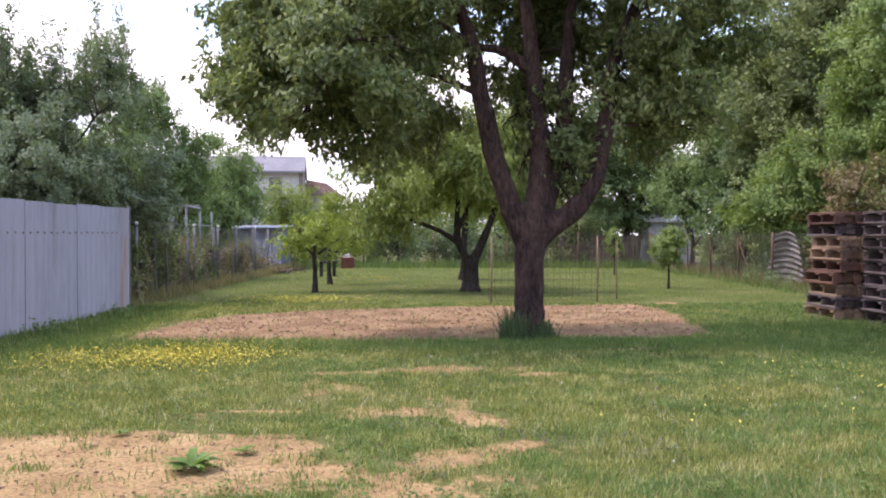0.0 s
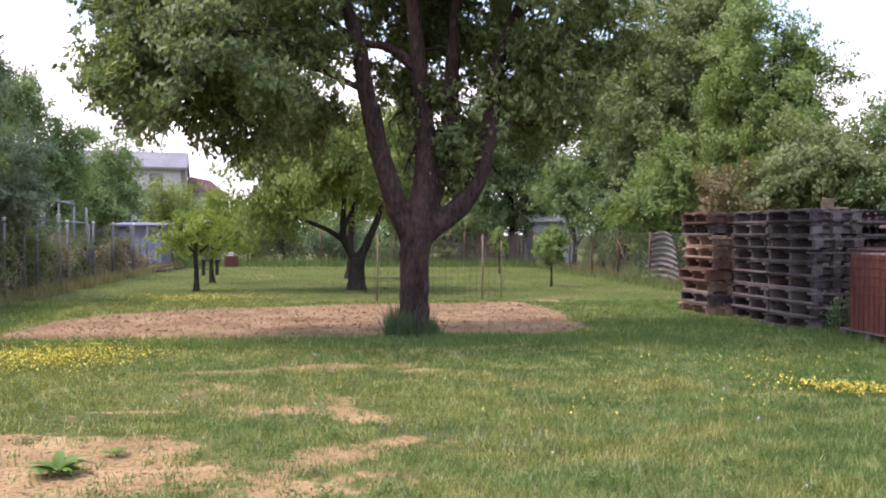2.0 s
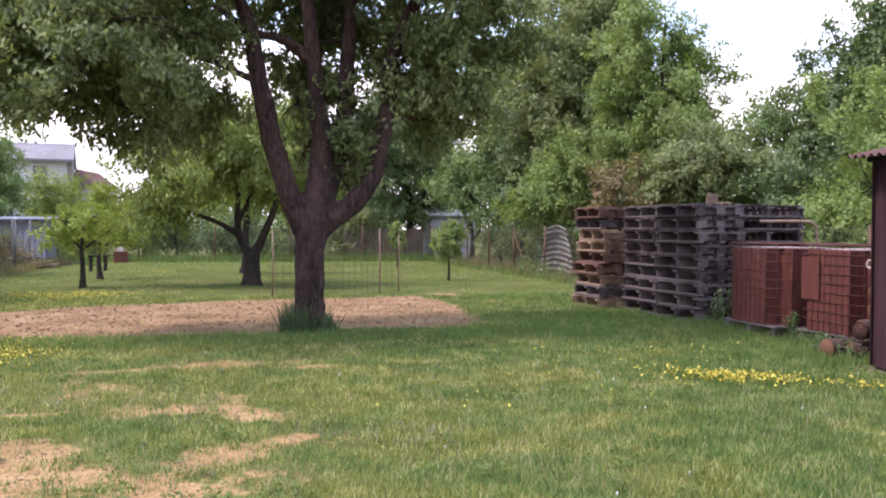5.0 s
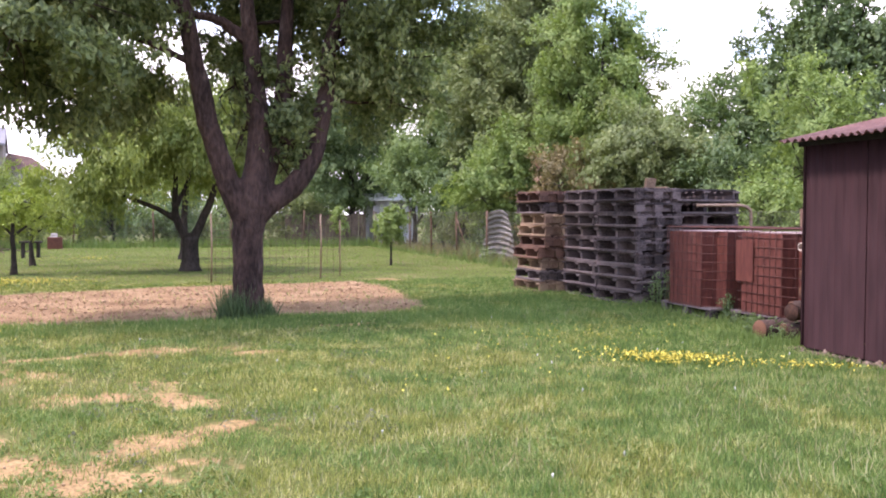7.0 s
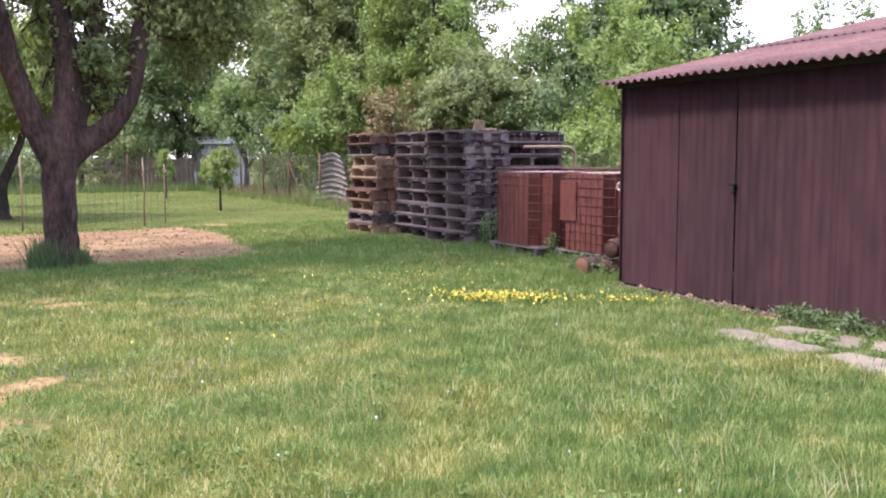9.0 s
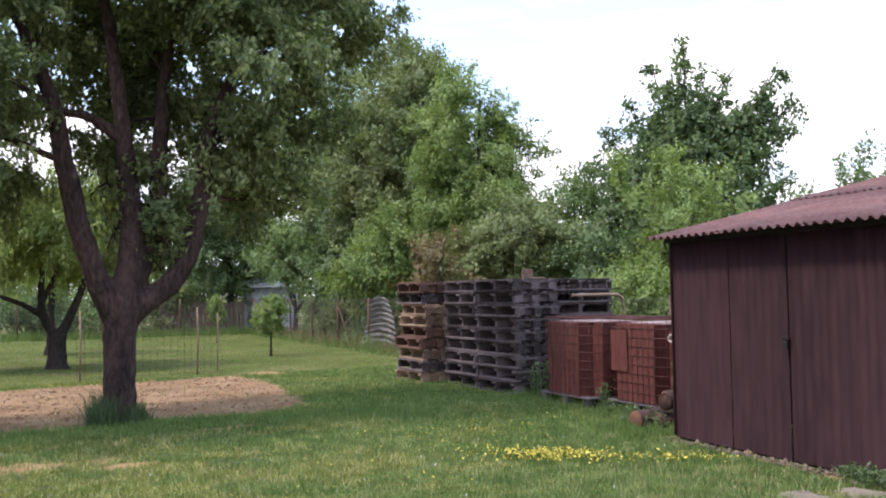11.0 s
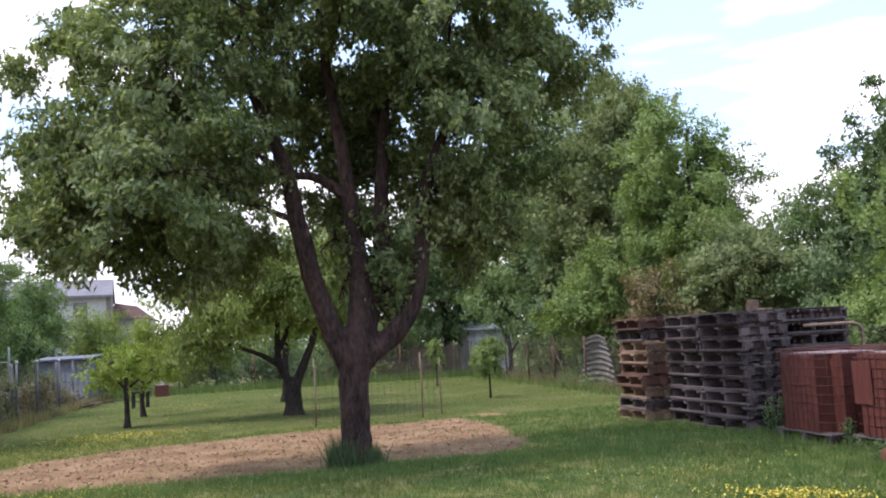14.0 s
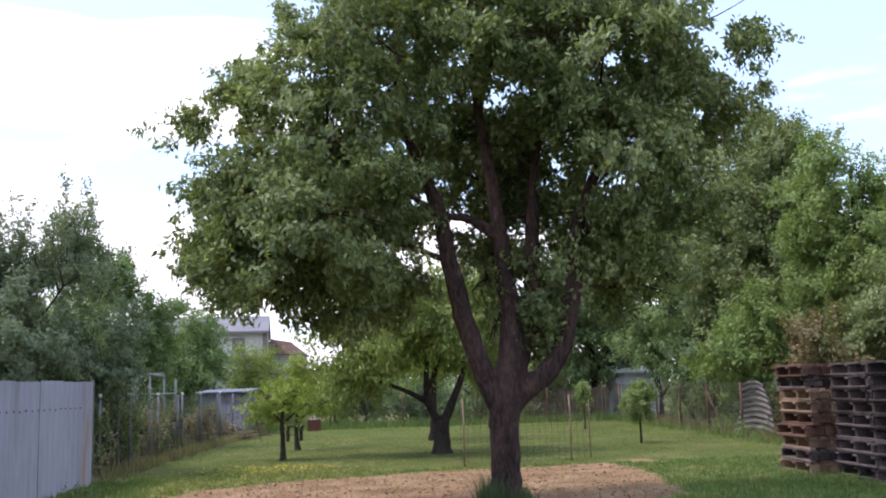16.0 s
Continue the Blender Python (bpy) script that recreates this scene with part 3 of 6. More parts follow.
def build_ground():
    xs = np.concatenate([-np.geomspace(400, 9.5, 14), np.arange(-9, 11.01, 0.09), np.geomspace(11.5, 400, 14)])
    ys = np.concatenate([-np.geomspace(400, 4, 10), np.arange(-3, 2.9, 0.4), np.arange(3, 19.0, 0.08), np.arange(19, 44, 0.25), np.geomspace(45, 900, 16)])
    X, Y = np.meshgrid(xs, ys, indexing="ij")
    Z = ground_height(X, Y)
    co = np.stack([X, Y, Z], -1).reshape(-1, 3)
    a, b = len(xs), len(ys)
    i, j = np.meshgrid(np.arange(a - 1), np.arange(b - 1), indexing="ij")
    p = (i * b + j).ravel()
    tris = np.concatenate([np.stack([p, p + b, p + b + 1], -1), np.stack([p, p + b + 1, p + 1], -1)])
    me = fast_mesh("ground", co, tris)
    at = me.attributes.new("soil", 'FLOAT', 'POINT')
    at.data.foreach_set("value", soil_value(X, Y).astype(np.float32).ravel())
    at = me.attributes.new("dug", 'FLOAT', 'POINT')
    at.data.foreach_set("value", np.clip(in_bed(X, Y) / 0.3 + 0.5, 0, 1).astype(np.float32).ravel())
    ob = part_of("ground", me, GROUND, smooth=True)
    return tagged(ob, "patchy mown lawn with bare sandy soil and a dug bed", "ground", kind="structure")


build_ground()


# ---- corrugated fence of zinc sheets ----
def ribbed_sheet(length, height, pitch, depth, per=6, thick=0.004, wave="sine", rows=2):
    """A corrugated sheet in the plane y = 0, ribs upright, from x = 0 to length, with both faces."""
    n = int(round(length / pitch * per)) + 1
    x = np.linspace(0, length, n)
    ph = x / pitch * 2 * np.pi
    if wave == "sine":
        y = depth * np.sin(ph)
    else:
        y = depth * np.clip(2.2 * np.sin(ph), -1, 1)
    z = np.linspace(0, height, rows)
    front = np.stack([np.repeat(x[:, None], rows, 1), np.repeat(y[:, None], rows, 1), np.tile(z, (n, 1))], -1).reshape(-1, 3)
    back = front + [0, thick, 0]
    i, j = np.meshgrid(np.arange(n - 1), np.arange(rows - 1), indexing="ij")
    p = (i * rows + j).ravel()
    f = np.concatenate([np.stack([p, p + rows, p + rows + 1], -1), np.stack([p, p + rows + 1, p + 1], -1)])
    m = len(front)
    edge = []
    for k in range(n - 1):
        for a in (0, rows - 1):
            q, r = k * rows + a, (k + 1) * rows + a
            edge += [(q, r, r + m), (q, r + m, q + m)]
    for k in (0, n - 1):
        for j2 in range(rows - 1):
            q = k * rows + j2
            edge += [(q, q + 1, q + 1 + m), (q, q + 1 + m, q + m)]
    return np.concatenate([front, back]), np.concatenate([f, f[:, ::-1] + m, np.array(edge)])


def sheet_fence():
    top = empty("sheet_fence", (-5.5, 16.2, 0), "grey weathered corrugated metal fence with a rusty end", "fence", turn=-90.6)
    for k in range(12):
        h = 1.755 + 0.012 * math.sin(k * 2.1)
        p = part_of("panel", fast_mesh("panel", *ribbed_sheet(0.86, h, 0.215, 0.0030, 8, wave="flat")), SHEET_GREY, top)
        p.location = (0.54 + k * 0.85, 0.005 * (k % 2), 0.0)
        for j in range(4):
            bm = bmesh.new()
            bmesh.ops.create_cone(bm, cap_ends=True, segments=6, radius1=0.016, radius2=0.010, depth=0.014, matrix=pose(0, 0, 0, 90))
            b = part("bolt", bm, POST_RUST, p)
            b.location = (0.11 + 0.215 * j, 0.028, 1.33 + 0.006 * math.sin(k + j * 3))
    part_of("end_panel", fast_mesh("end_panel", *ribbed_sheet(0.56, 1.76, 0.28, 0.012, 10)), SHEET_RUSTY, top, "rust-stained end strip")
    part("end_post", boxes(((-0.06, -0.05, 0), (-0.005, 0.012, 1.79)), bevel=0.006), POST_GREY, top)
    for z in (0.5, 1.33):
        part("rail", boxes(((-0.02, -0.07, z - 0.025), (10.4, -0.02, z + 0.025))), POST_RUST, top)


# ---- wire fences ----
def wire_net(x0, x1, z0, z1, step, r, diagonal=True):
    """A net of straight wires in the plane y = 0."""
    out = []
    h = z1 - z0
    if diagonal:
        for x in np.arange(x0 - h, x1, step):
            for s in (0, 1):
                a, b = np.array([x, 0, z0]), np.array([x + h, 0, z1])
                ta, tb = max(0, (x0 - x) / h), min(1, (x1 - x) / h)
                if tb <= ta:
                    continue
                p, q = a + (b - a) * ta, a + (b - a) * tb
                if s:
                    p, q = np.array([p[0], 0.003, z0 + z1 - p[2]]), np.array([q[0], 0.003, z0 + z1 - q[2]])
                out.append(tube_arrays([p, q], [r, r], 3, cap=False))
    else:
        for x in np.arange(x0, x1 + 1e-6, step):
            out.append(tube_arrays([(x, 0, z0), (x, 0, z1)], [r, r], 3, cap=False))
        for z in np.arange(z0, z1 + 1e-6, step * 1.0):
            out.append(tube_arrays([(x0, 0.003, z), (x1, 0.003, z)], [r, r], 3, cap=False))
    return merge(out)


def post_mesh(h, r, cap=None, seg=7):
    co = [tube_arrays([(0, 0, 0), (0, 0, h * 0.5), (0, 0, h)], [r, r, r], seg)]
    if cap:
        co.append(tube_arrays([(0, 0, h), (0, 0, h + 0.035), (0, 0, h + 0.05)], [r * 1.25, r * 1.2, r * 0.5], seg))
    return fast_mesh("post", *merge(co))


def wire_fence(start, end, height, spacing, post_mat, label, braces=()):
    a, b = Vector(start), Vector(end)
    length = (b - a).length
    turn = math.degrees(math.atan2(b.y - a.y, b.x - a.x))
    top = empty("wire_fence", (*start, 0), label, "fence", turn=turn)
    me = post_mesh(height, 0.03)
    me.materials.append(post_mat)
    n = int(length / spacing)
    rng = np.random.default_rng(int(length * 10))
    for k in range(n + 1):
        p = new("post", me)
        p.parent = top
        p.location = (k * length / n, 0, -0.02)
        p.rotation_euler = (rng.normal(0, 0.012), rng.normal(0, 0.012), rng.random() * 6)
        if k in braces:
            part_of("brace", fast_mesh("brace", *tube_arrays([(k * length / n + 0.03, 0, height * 0.8), (k * length / n + 1.1, 0.02, 0)], [0.02, 0.02], 6)), post_mat, top)
    net = part_of("netting", fast_mesh("netting", *wire_net(0, length, 0.06, height - 0.06, 0.085, 0.0021)), WIRE, top)
    for z in (0.08, height * 0.5, height - 0.06):
        part_of("line_wire", fast_mesh("line_wire", *tube_arrays([(0, 0, z), (length, 0, z)], [0.003, 0.003], 4)), WIRE, top)
    return top


sheet_fence()
wire_fence((-5.92, 16.6), (-5.92, 36.2), 1.5, 2.4, POST_GREY, "wire mesh fence with grey metal posts beside the lawn")
wire_fence((-5.92, 36.3), (8.1, 36.3), 1.42, 2.6, POST_RUST, "rusty wire mesh fence across the far end of the lawn")
wire_fence((8.15, 36.2), (8.75, 6.0), 1.38, 2.45, POST_RUST, "rusty wire mesh fence with brown posts and a slanting brace", braces=(4, 6))


# ---- white-tipped poles and the steel frame behind the wire fence ----
def fence_pole(x, y, h):
    top = empty("pole", (x, y, 0), "thin grey metal pole with a white cap beside the fence", "pole", "white-capped poles")
    part_of("shaft", fast_mesh("shaft", *tube_arrays([(0, 0, 0), (0, 0, h)], [0.028, 0.026], 7)), POST_GREY, top)
    part_of("cap", fast_mesh("cap", *tube_arrays([(0, 0, h - 0.05), (0, 0, h + 0.02)], [0.036, 0.034], 8)), WHITE_PLASTIC, top, "white plastic cap")


for px_, py_ in ((-5.86, 17.7), (-5.86, 19.6), (-5.86, 21.8), (-5.86, 24.1), (-5.86, 26.2), (-5.86, 28.9)):
    fence_pole(px_, py_, 1.53)


def steel_frame():
    top = empty("steel_frame", (-6.3, 20.6, 0), "bare grey steel tube frame of a plant shelter", "frame")
    xs, ys = (-1.1, 0.0), (-0.7, 0.0, 1.0, 2.1, 3.4, 4.6)
    for i, x in enumerate(xs):
        for j, y in enumerate(ys):
            h = 2.06 - 0.03 * j
            part_of("upright", fast_mesh("upright", *tube_arrays([(x, y, 0), (x, y, h)], [0.028, 0.028], 6)), FRAME_PALE, top)
    for x in xs:
        part_of("rail", fast_mesh("rail", *tube_arrays([(x, ys[0], 2.06), (x, ys[4], 1.97)], [0.026, 0.026], 6)), FRAME_PALE, top)
    for y in ys[:5]:
        part_of("crossbar", fast_mesh("crossbar", *tube_arrays([(xs[0], y, 2.03), (xs[1], y, 2.03)], [0.026, 0.026], 6)), FRAME_PALE, top)
    part_of("rail", fast_mesh("rail", *tube_arrays([(0, ys[0], 1.55), (0, ys[5], 1.52)], [0.018, 0.018], 6)), FRAME_PALE, top)


steel_frame()


# ---- wire net on two stakes in the bed ----
def bed_net():
    a, b = Vector((0.91, 17.48)), Vector((3.0, 17.98))
    turn = math.degrees(math.atan2(b.y - a.y, b.x - a.x))
    top = empty("plant_trellis", (a.x, a.y, 0), "upright wire plant net between two thin rusty stakes", "trellis", turn=turn)
    ln = (b - a).length
    for x in (0, ln):
        part_of("stake", fast_mesh("stake", *tube_arrays([(x, 0, 0), (x + 0.015, 0, 0.7), (x, 0, 1.27)], [0.016, 0.015, 0.013], 6)), PIPE_RUSTY, top)
    part_of("stake", fast_mesh("stake", *tube_arrays([(ln + 0.5, 0.2, 0), (ln + 0.5, 0.2, 1.15)], [0.010, 0.010], 6)), PIPE_RUSTY, top)
    part_of("net", fast_mesh("net", *wire_net(-0.05, ln + 0.5, 0.05, 1.12, 0.13, 0.0042, False)), WIRE_GREEN, top)


bed_net()


# ---- shed ----
def shed():
    X, Y1, Y0, H = 5.90, 7.45, 1.6, 1.93      # front wall, far corner, near end, eave height
    top = empty("shed", (X, Y1, 0), "dark brown corrugated metal garden shed with a faded red roof", "shed", turn=-90)
    # local x runs along the front from the far corner towards the near end, local y runs into the shed
    L = Y1 - Y0
    DOOR0, DOOR1 = 0.80, 1.50
    sheet = lambda a, b, lo, hi: fast_mesh("sheet", *ribbed_sheet(b - a, hi - lo, 0.093, 0.0037, 8))
    # one sheet follows the next in step with its waves
    first = DOOR1 + 0.017
    spans = [(0.0, DOOR0 - 0.008, H)] + [(first + 1.023 * k, min(first + 1.023 * (k + 1), L), H) for k in range(5) if first + 1.023 * k < L]
    for k, (a, b, hi) in enumerate(spans):
        p = part_of("wall_sheet", sheet(a, b, 0.028, hi), SHED_PAINT, top, smooth=True)
        p.location = (a, 0.0012 * (k % 2), 0.028)
    d = empty("door", (DOOR0, 0, 0.028), "", "")
    d.parent = top
    part_of("door_sheet", sheet(0, DOOR1 - DOOR0, 0.028, H), SHED_PAINT, d, smooth=True)
    bm = boxes(((DOOR1 - DOOR0 - 0.05, -0.03, 1.0), (DOOR1 - DOOR0 + 0.03, -0.012, 1.03)), ((DOOR1 - DOOR0 - 0.02, -0.045, 0.93), (DOOR1 - DOOR0 + 0.02, -0.02, 0.99)), bevel=0.004)
    part("padlock", bm, DARK_PARTS_AND_SHADE, d, "dark hasp and padlock")
    # dark strips behind the door's edges paint the shade in the gaps
    part("frame_gap_shade", boxes(((-0.008, 0.012, 0), (0.0, 0.03, H - 0.05)), ((DOOR1 - DOOR0, 0.012, 0), (DOOR1 - DOOR0 + 0.017, 0.03, H - 0.05))), DARK_PARTS_AND_SHADE, d)
    part("corner_trim", boxes(((-0.03, -0.016, 0.04), (-0.012, 0.05, H)), bevel=0.003), SHED_PAINT, top)
    for z in (0.1, 1.0, H - 0.13):
        part("girt", boxes(((0, 0.03, z - 0.03), (L, 0.07, z + 0.03))), DARK_PARTS_AND_SHADE, top)
    part("side_wall", boxes(((-0.012, 0.05, 0.04), (0.02, 3.6, H + 0.05))), SHED_PAINT, top)
    part("side_wall", boxes(((L - 0.02, 0.0, 0.04), (L + 0.01, 3.6, H + 0.05))), SHED_PAINT, top)
    part("back_wall", boxes(((-0.012, 3.6, 0.04), (L, 3.63, H + 0.2))), SHED_PAINT, top)
    part("gable", bm_poly([(0, 0.02, H), (0, 3.6, H), (0, 3.6, H + 0.74)], 0.02), SHED_PAINT, top)
    # near-black bar added for the shade in the gap under the wall
    part("foot_gap_shade", boxes(((-0.01, 0.035, -0.02), (L, 0.12, 0.07))), DARK_PARTS_AND_SHADE, top)
    # roof: waves run across the front, sheets rise towards the back
    slope = math.atan(0.218)
    for k, a in enumerate(np.arange(-0.16, L, 1.02)):
        b = min(a + 1.05, L + 0.1)
        for low, high, lift in ((0.0, 2.1, 0.0), (1.95, 4.1, 0.016)):
            co, tr = ribbed_sheet(b - a, high - low, 0.105, 0.016, 8, 0.006, rows=3)
            up = co[:, 2] + low
            co = np.stack([co[:, 0] + a, up * math.cos(slope) - co[:, 1] * math.sin(slope) - 0.19, up * math.sin(slope) + co[:, 1] * math.cos(slope) + H + 0.03 + lift], -1)
            p = part_of("roof_sheet", fast_mesh("roof_sheet", co, tr), ROOF_RED, top, smooth=True)
            p.location = (0, 0, 0.004 * (k % 2))
    part("purlin", boxes(((-0.1, -0.016, H - 0.01), (L, 0.03, H + 0.053))), DARK_PARTS_AND_SHADE, top)
    return top


def bm_poly(pts, thick):
    """A flat slab from an outline in a plane x = constant."""
    bm = bmesh.new()
    a = [bm.verts.new(p) for p in pts]
    b = [bm.verts.new((p[0] + thick, p[1], p[2])) for p in pts]
    bm.faces.new(a)
    bm.faces.new(b[::-1])
    for i in range(len(pts)):
        j = (i + 1) % len(pts)
        bm.faces.new((a[i], b[i], b[j], a[j]))
    bmesh.ops.recalc_face_normals(bm, faces=bm.faces)
    return bm


shed()


# ---- pallets ----
PL, PW, PH = 1.13, 0.80, 0.1835
_pallet_meshes = {}


def pallet(place, turn, mat, label, flip=False):
    """A four-way pallet; its long side lies along local x."""
    top = empty("pallet", place, label, "pallet", "stacked pallets", turn=turn)
    if not _pallet_meshes:
        def keep(key, spans):
            bm = boxes(*spans, bevel=0.004)
            me = bpy.data.meshes.new(key)
            bm.to_mesh(me)
            bm.free()
            _pallet_meshes[key] = me
        keep("deck", [((-PL / 2 + 0.04, -0.06, -0.0145), (PL / 2 - 0.04, 0.06, 0.0145))])
        keep("slat", [((-PL / 2 + 0.04, -0.045, -0.0145), (PL / 2 - 0.04, 0.045, 0.0145))])
        keep("narrow", [((-PL / 2, -0.045, -0.0145), (PL / 2, 0.045, 0.0145))])
        keep("cross", [((-0.052, -PW / 2, -0.0145), (0.052, PW / 2, 0.0145))])
        keep("block", [((-0.03, -0.07, -0.048), (0.03, 0.07, 0.048))])
        keep("bearer", [((-0.032, -PW / 2 + 0.04, -0.047), (0.032, PW / 2 - 0.04, 0.047))])
        keep("side", [((-0.014, -PW / 2 + 0.045, -0.046), (0.014, PW / 2 - 0.045, 0.046))])
    mats = {}
    for key, me in _pallet_meshes.items():
        k = (key, mat.name)
        if k not in _pallet_cache:
            c = me.copy()
            c.materials.append(mat)
            _pallet_cache[k] = c
        mats[key] = _pallet_cache[k]

    def put(name, key, x, y, z):
        o = new(name, mats[key])
        o.parent = top
        o.location = (x, y, z)
        o.rotation_euler = (0, 0, random.uniform(-0.008, 0.008))
    zb, zk, zs, zd = 0.0145, 0.029 + 0.048, 0.029 + 0.096 + 0.0145, 0.029 + 0.096 + 0.029 + 0.0145
    ys = (-PW / 2 + 0.10, 0, PW / 2 - 0.10)
    xs = (-PL / 2 + 0.06, 0, PL / 2 - 0.06)
    for y in ys:
        put("bottom_board", "narrow", 0, y * 1.15, zb)
        for x in (-PL / 2 + 0.035, PL / 2 - 0.035):
            put("block", "block", x, y, zk)
    # bearers run right through, so that the openings are blind
    put("bearer", "bearer", 0, 0, zk)
    for x in (-PL / 2 + 0.08, PL / 2 - 0.08):
        put("bearer", "side", x, 0, zk)
    for x in xs:
        put("stringer", "cross", x, 0, zs)
    for y, key in ((-PW / 2 + 0.1, "deck"), (-0.17, "slat"), (0, "deck"), (0.17, "slat"), (PW / 2 - 0.1, "deck")):
        put("deck_board", key, 0, y, zd)
    return top


_pallet_cache = {}


def pallet_stack(cx, cy, turn, count, mats, label, jitter=0.03, seed=0, first=0.0):
    rng = random.Random(seed)
    for k in range(count):
        pallet((cx + rng.uniform(-jitter, jitter), cy + rng.uniform(-jitter, jitter), first + k * PH), turn + rng.uniform(-1.8, 1.8), rng.choice(mats) if len(mats) == 4 else mats[k % len(mats)], label)


TAN = [PALLET_NEW, PALLET_OLD, PALLET_NEW, PALLET_RED, PALLET_RED, PALLET_NEW, PALLET_NEW, PALLET_OLD, PALLET_RED]
pallet_stack(6.31, 14.46, 90, 9, TAN, "tan and red-brown wooden pallet in a stack on the lawn", 0.055, 1)
pallet_stack(6.68, 13.32, 91, 9, [PALLET_OLD, PALLET_OLD, PALLET_DAMP, PALLET_OLD], "weathered grey wooden pallet in a tall stack", 0.032, 2)
pallet_stack(6.74, 12.24, 94.5, 9, [PALLET_OLD, PALLET_OLD, PALLET_DAMP, PALLET_OLD], "weathered grey wooden pallet in a tall stack", 0.032, 3)
pallet_stack(7.84, 12.50, 0, 9, [PALLET_OLD, PALLET_OLD, PALLET_DAMP, PALLET_OLD], "weathered grey wooden pallet in a tall stack", 0.04, 4)
pallet_stack(7.56, 14.50, 90, 9, [PALLET_OLD, PALLET_OLD, PALLET_DAMP, PALLET_OLD], "weathered grey wooden pallet in a tall stack", 0.03, 6)
pallet_stack(7.80, 13.38, 0, 9, [PALLET_OLD, PALLET_OLD, PALLET_DAMP, PALLET_OLD], "weathered grey wooden pallet in a tall stack", 0.04, 5)


# ---- rusty cages on pallets ----
def tank_cage(place, turn, plate):
    LX, LY, Z0, Z1 = 1.18, 1.0, 0.14, 1.12
    top = empty("tank_cage", place, "rust-red wire cage with red-brown panels on a low pallet", "cage", "rusty cages", turn=turn)
    bm = boxes(((-LX / 2 + 0.008, -LY / 2 + 0.008, Z0), (LX / 2 - 0.008, LY / 2 - 0.008, Z1 - 0.06)))
    es = [e for e in bm.edges if abs(e.verts[0].co.z - e.verts[1].co.z) > 0.3]
    bmesh.ops.bevel(bm, geom=es, offset=0.21, segments=10, affect='EDGES')
    bmesh.ops.recalc_face_normals(bm, faces=bm.faces)
    part("inner_panel", bm, CAGE_FILL, top)

    def ring(z, r):
        a = []
        rad = 0.22
        for cx, cy, s in ((LX / 2 - rad, LY / 2 - rad, 0), (-LX / 2 + rad, LY / 2 - rad, 90), (-LX / 2 + rad, -LY / 2 + rad, 180), (LX / 2 - rad, -LY / 2 + rad, 270)):
            for t in (0, 22.5, 45, 67.5, 90):
                a.append((cx + rad * math.cos(radians(s + t)), cy + rad * math.sin(radians(s + t)), z))
        a.append(a[0])
        return tube_arrays(a, [r] * len(a), 5, cap=False)
    for z in np.linspace(Z0 + 0.02, Z1, 10):
        part_of("ring_bar", fast_mesh("ring_bar", *ring(z, 0.0045 if z < Z1 - 0.01 else 0.009)), CAGE_RUST, top)
    up = fast_mesh("upright_bar", *tube_arrays([(0, 0, Z0), (0, 0, Z1)], [0.0036, 0.0036], 5))
    up.materials.append(CAGE_RUST)
    spots = [(x, s * LY / 2) for x in np.linspace(-LX / 2 + 0.22, LX / 2 - 0.22, 8) for s in (-1, 1)] + [(s * LX / 2, y) for y in np.linspace(-LY / 2 + 0.22, LY / 2 - 0.22, 6) for s in (-1, 1)]
    k_ = 0.22 * (1 - math.sqrt(0.5))
    spots += [(sx * (LX / 2 - k_), sy * (LY / 2 - k_)) for sx in (-1, 1) for sy in (-1, 1)]
    for x, y in spots:
        o = new("upright_bar", up)
        o.parent = top
        o.location = (x * 1.008, y * 1.008, 0)
    for x in (-LX / 4, LX / 4):
        part_of("top_bar", fast_mesh("top_bar", *tube_arrays([(x, -LY / 2, Z1), (x, LY / 2, Z1)], [0.013, 0.013], 5)), CAGE_RUST, top)
    # thin pale sheet whose colour stands in for the highlight on top
    part("lid", boxes(((-LX / 2 + 0.17, -LY / 2 + 0.17, Z1 - 0.06), (LX / 2 - 0.17, LY / 2 - 0.17, Z1 - 0.045)), bevel=0.008), LID_HIGHLIT, top, "grey-pink top with its pale highlight in the colour")
    for y in (-LY / 2 + 0.06, 0, LY / 2 - 0.06):
        part("skid", boxes(((-LX / 2, y - 0.05, 0), (LX / 2, y + 0.05, 0.022)), bevel=0.003), PALLET_DAMP, top)
        for x in (-LX / 2 + 0.07, 0, LX / 2 - 0.07):
            part("foot_block", boxes(((x - 0.06, y - 0.05, 0.022), (x + 0.06, y + 0.05, 0.115)), bevel=0.004), PALLET_DAMP, top)
    part("base_tray", boxes(((-LX / 2, -LY / 2, 0.115), (LX / 2, LY / 2, 0.14)), bevel=0.004), PALLET_DAMP, top)
    if plate:
        part("sign_plate", boxes(((0.13, LY / 2 + 0.008, 0.5), (0.46, LY / 2 + 0.014, 0.98))), CAGE_FILL, top, "plain rust-red plate")
    return top


tank_cage((6.90, 10.38, 0), 90, False)
tank_cage((7.10, 9.10, 0), 90, True)


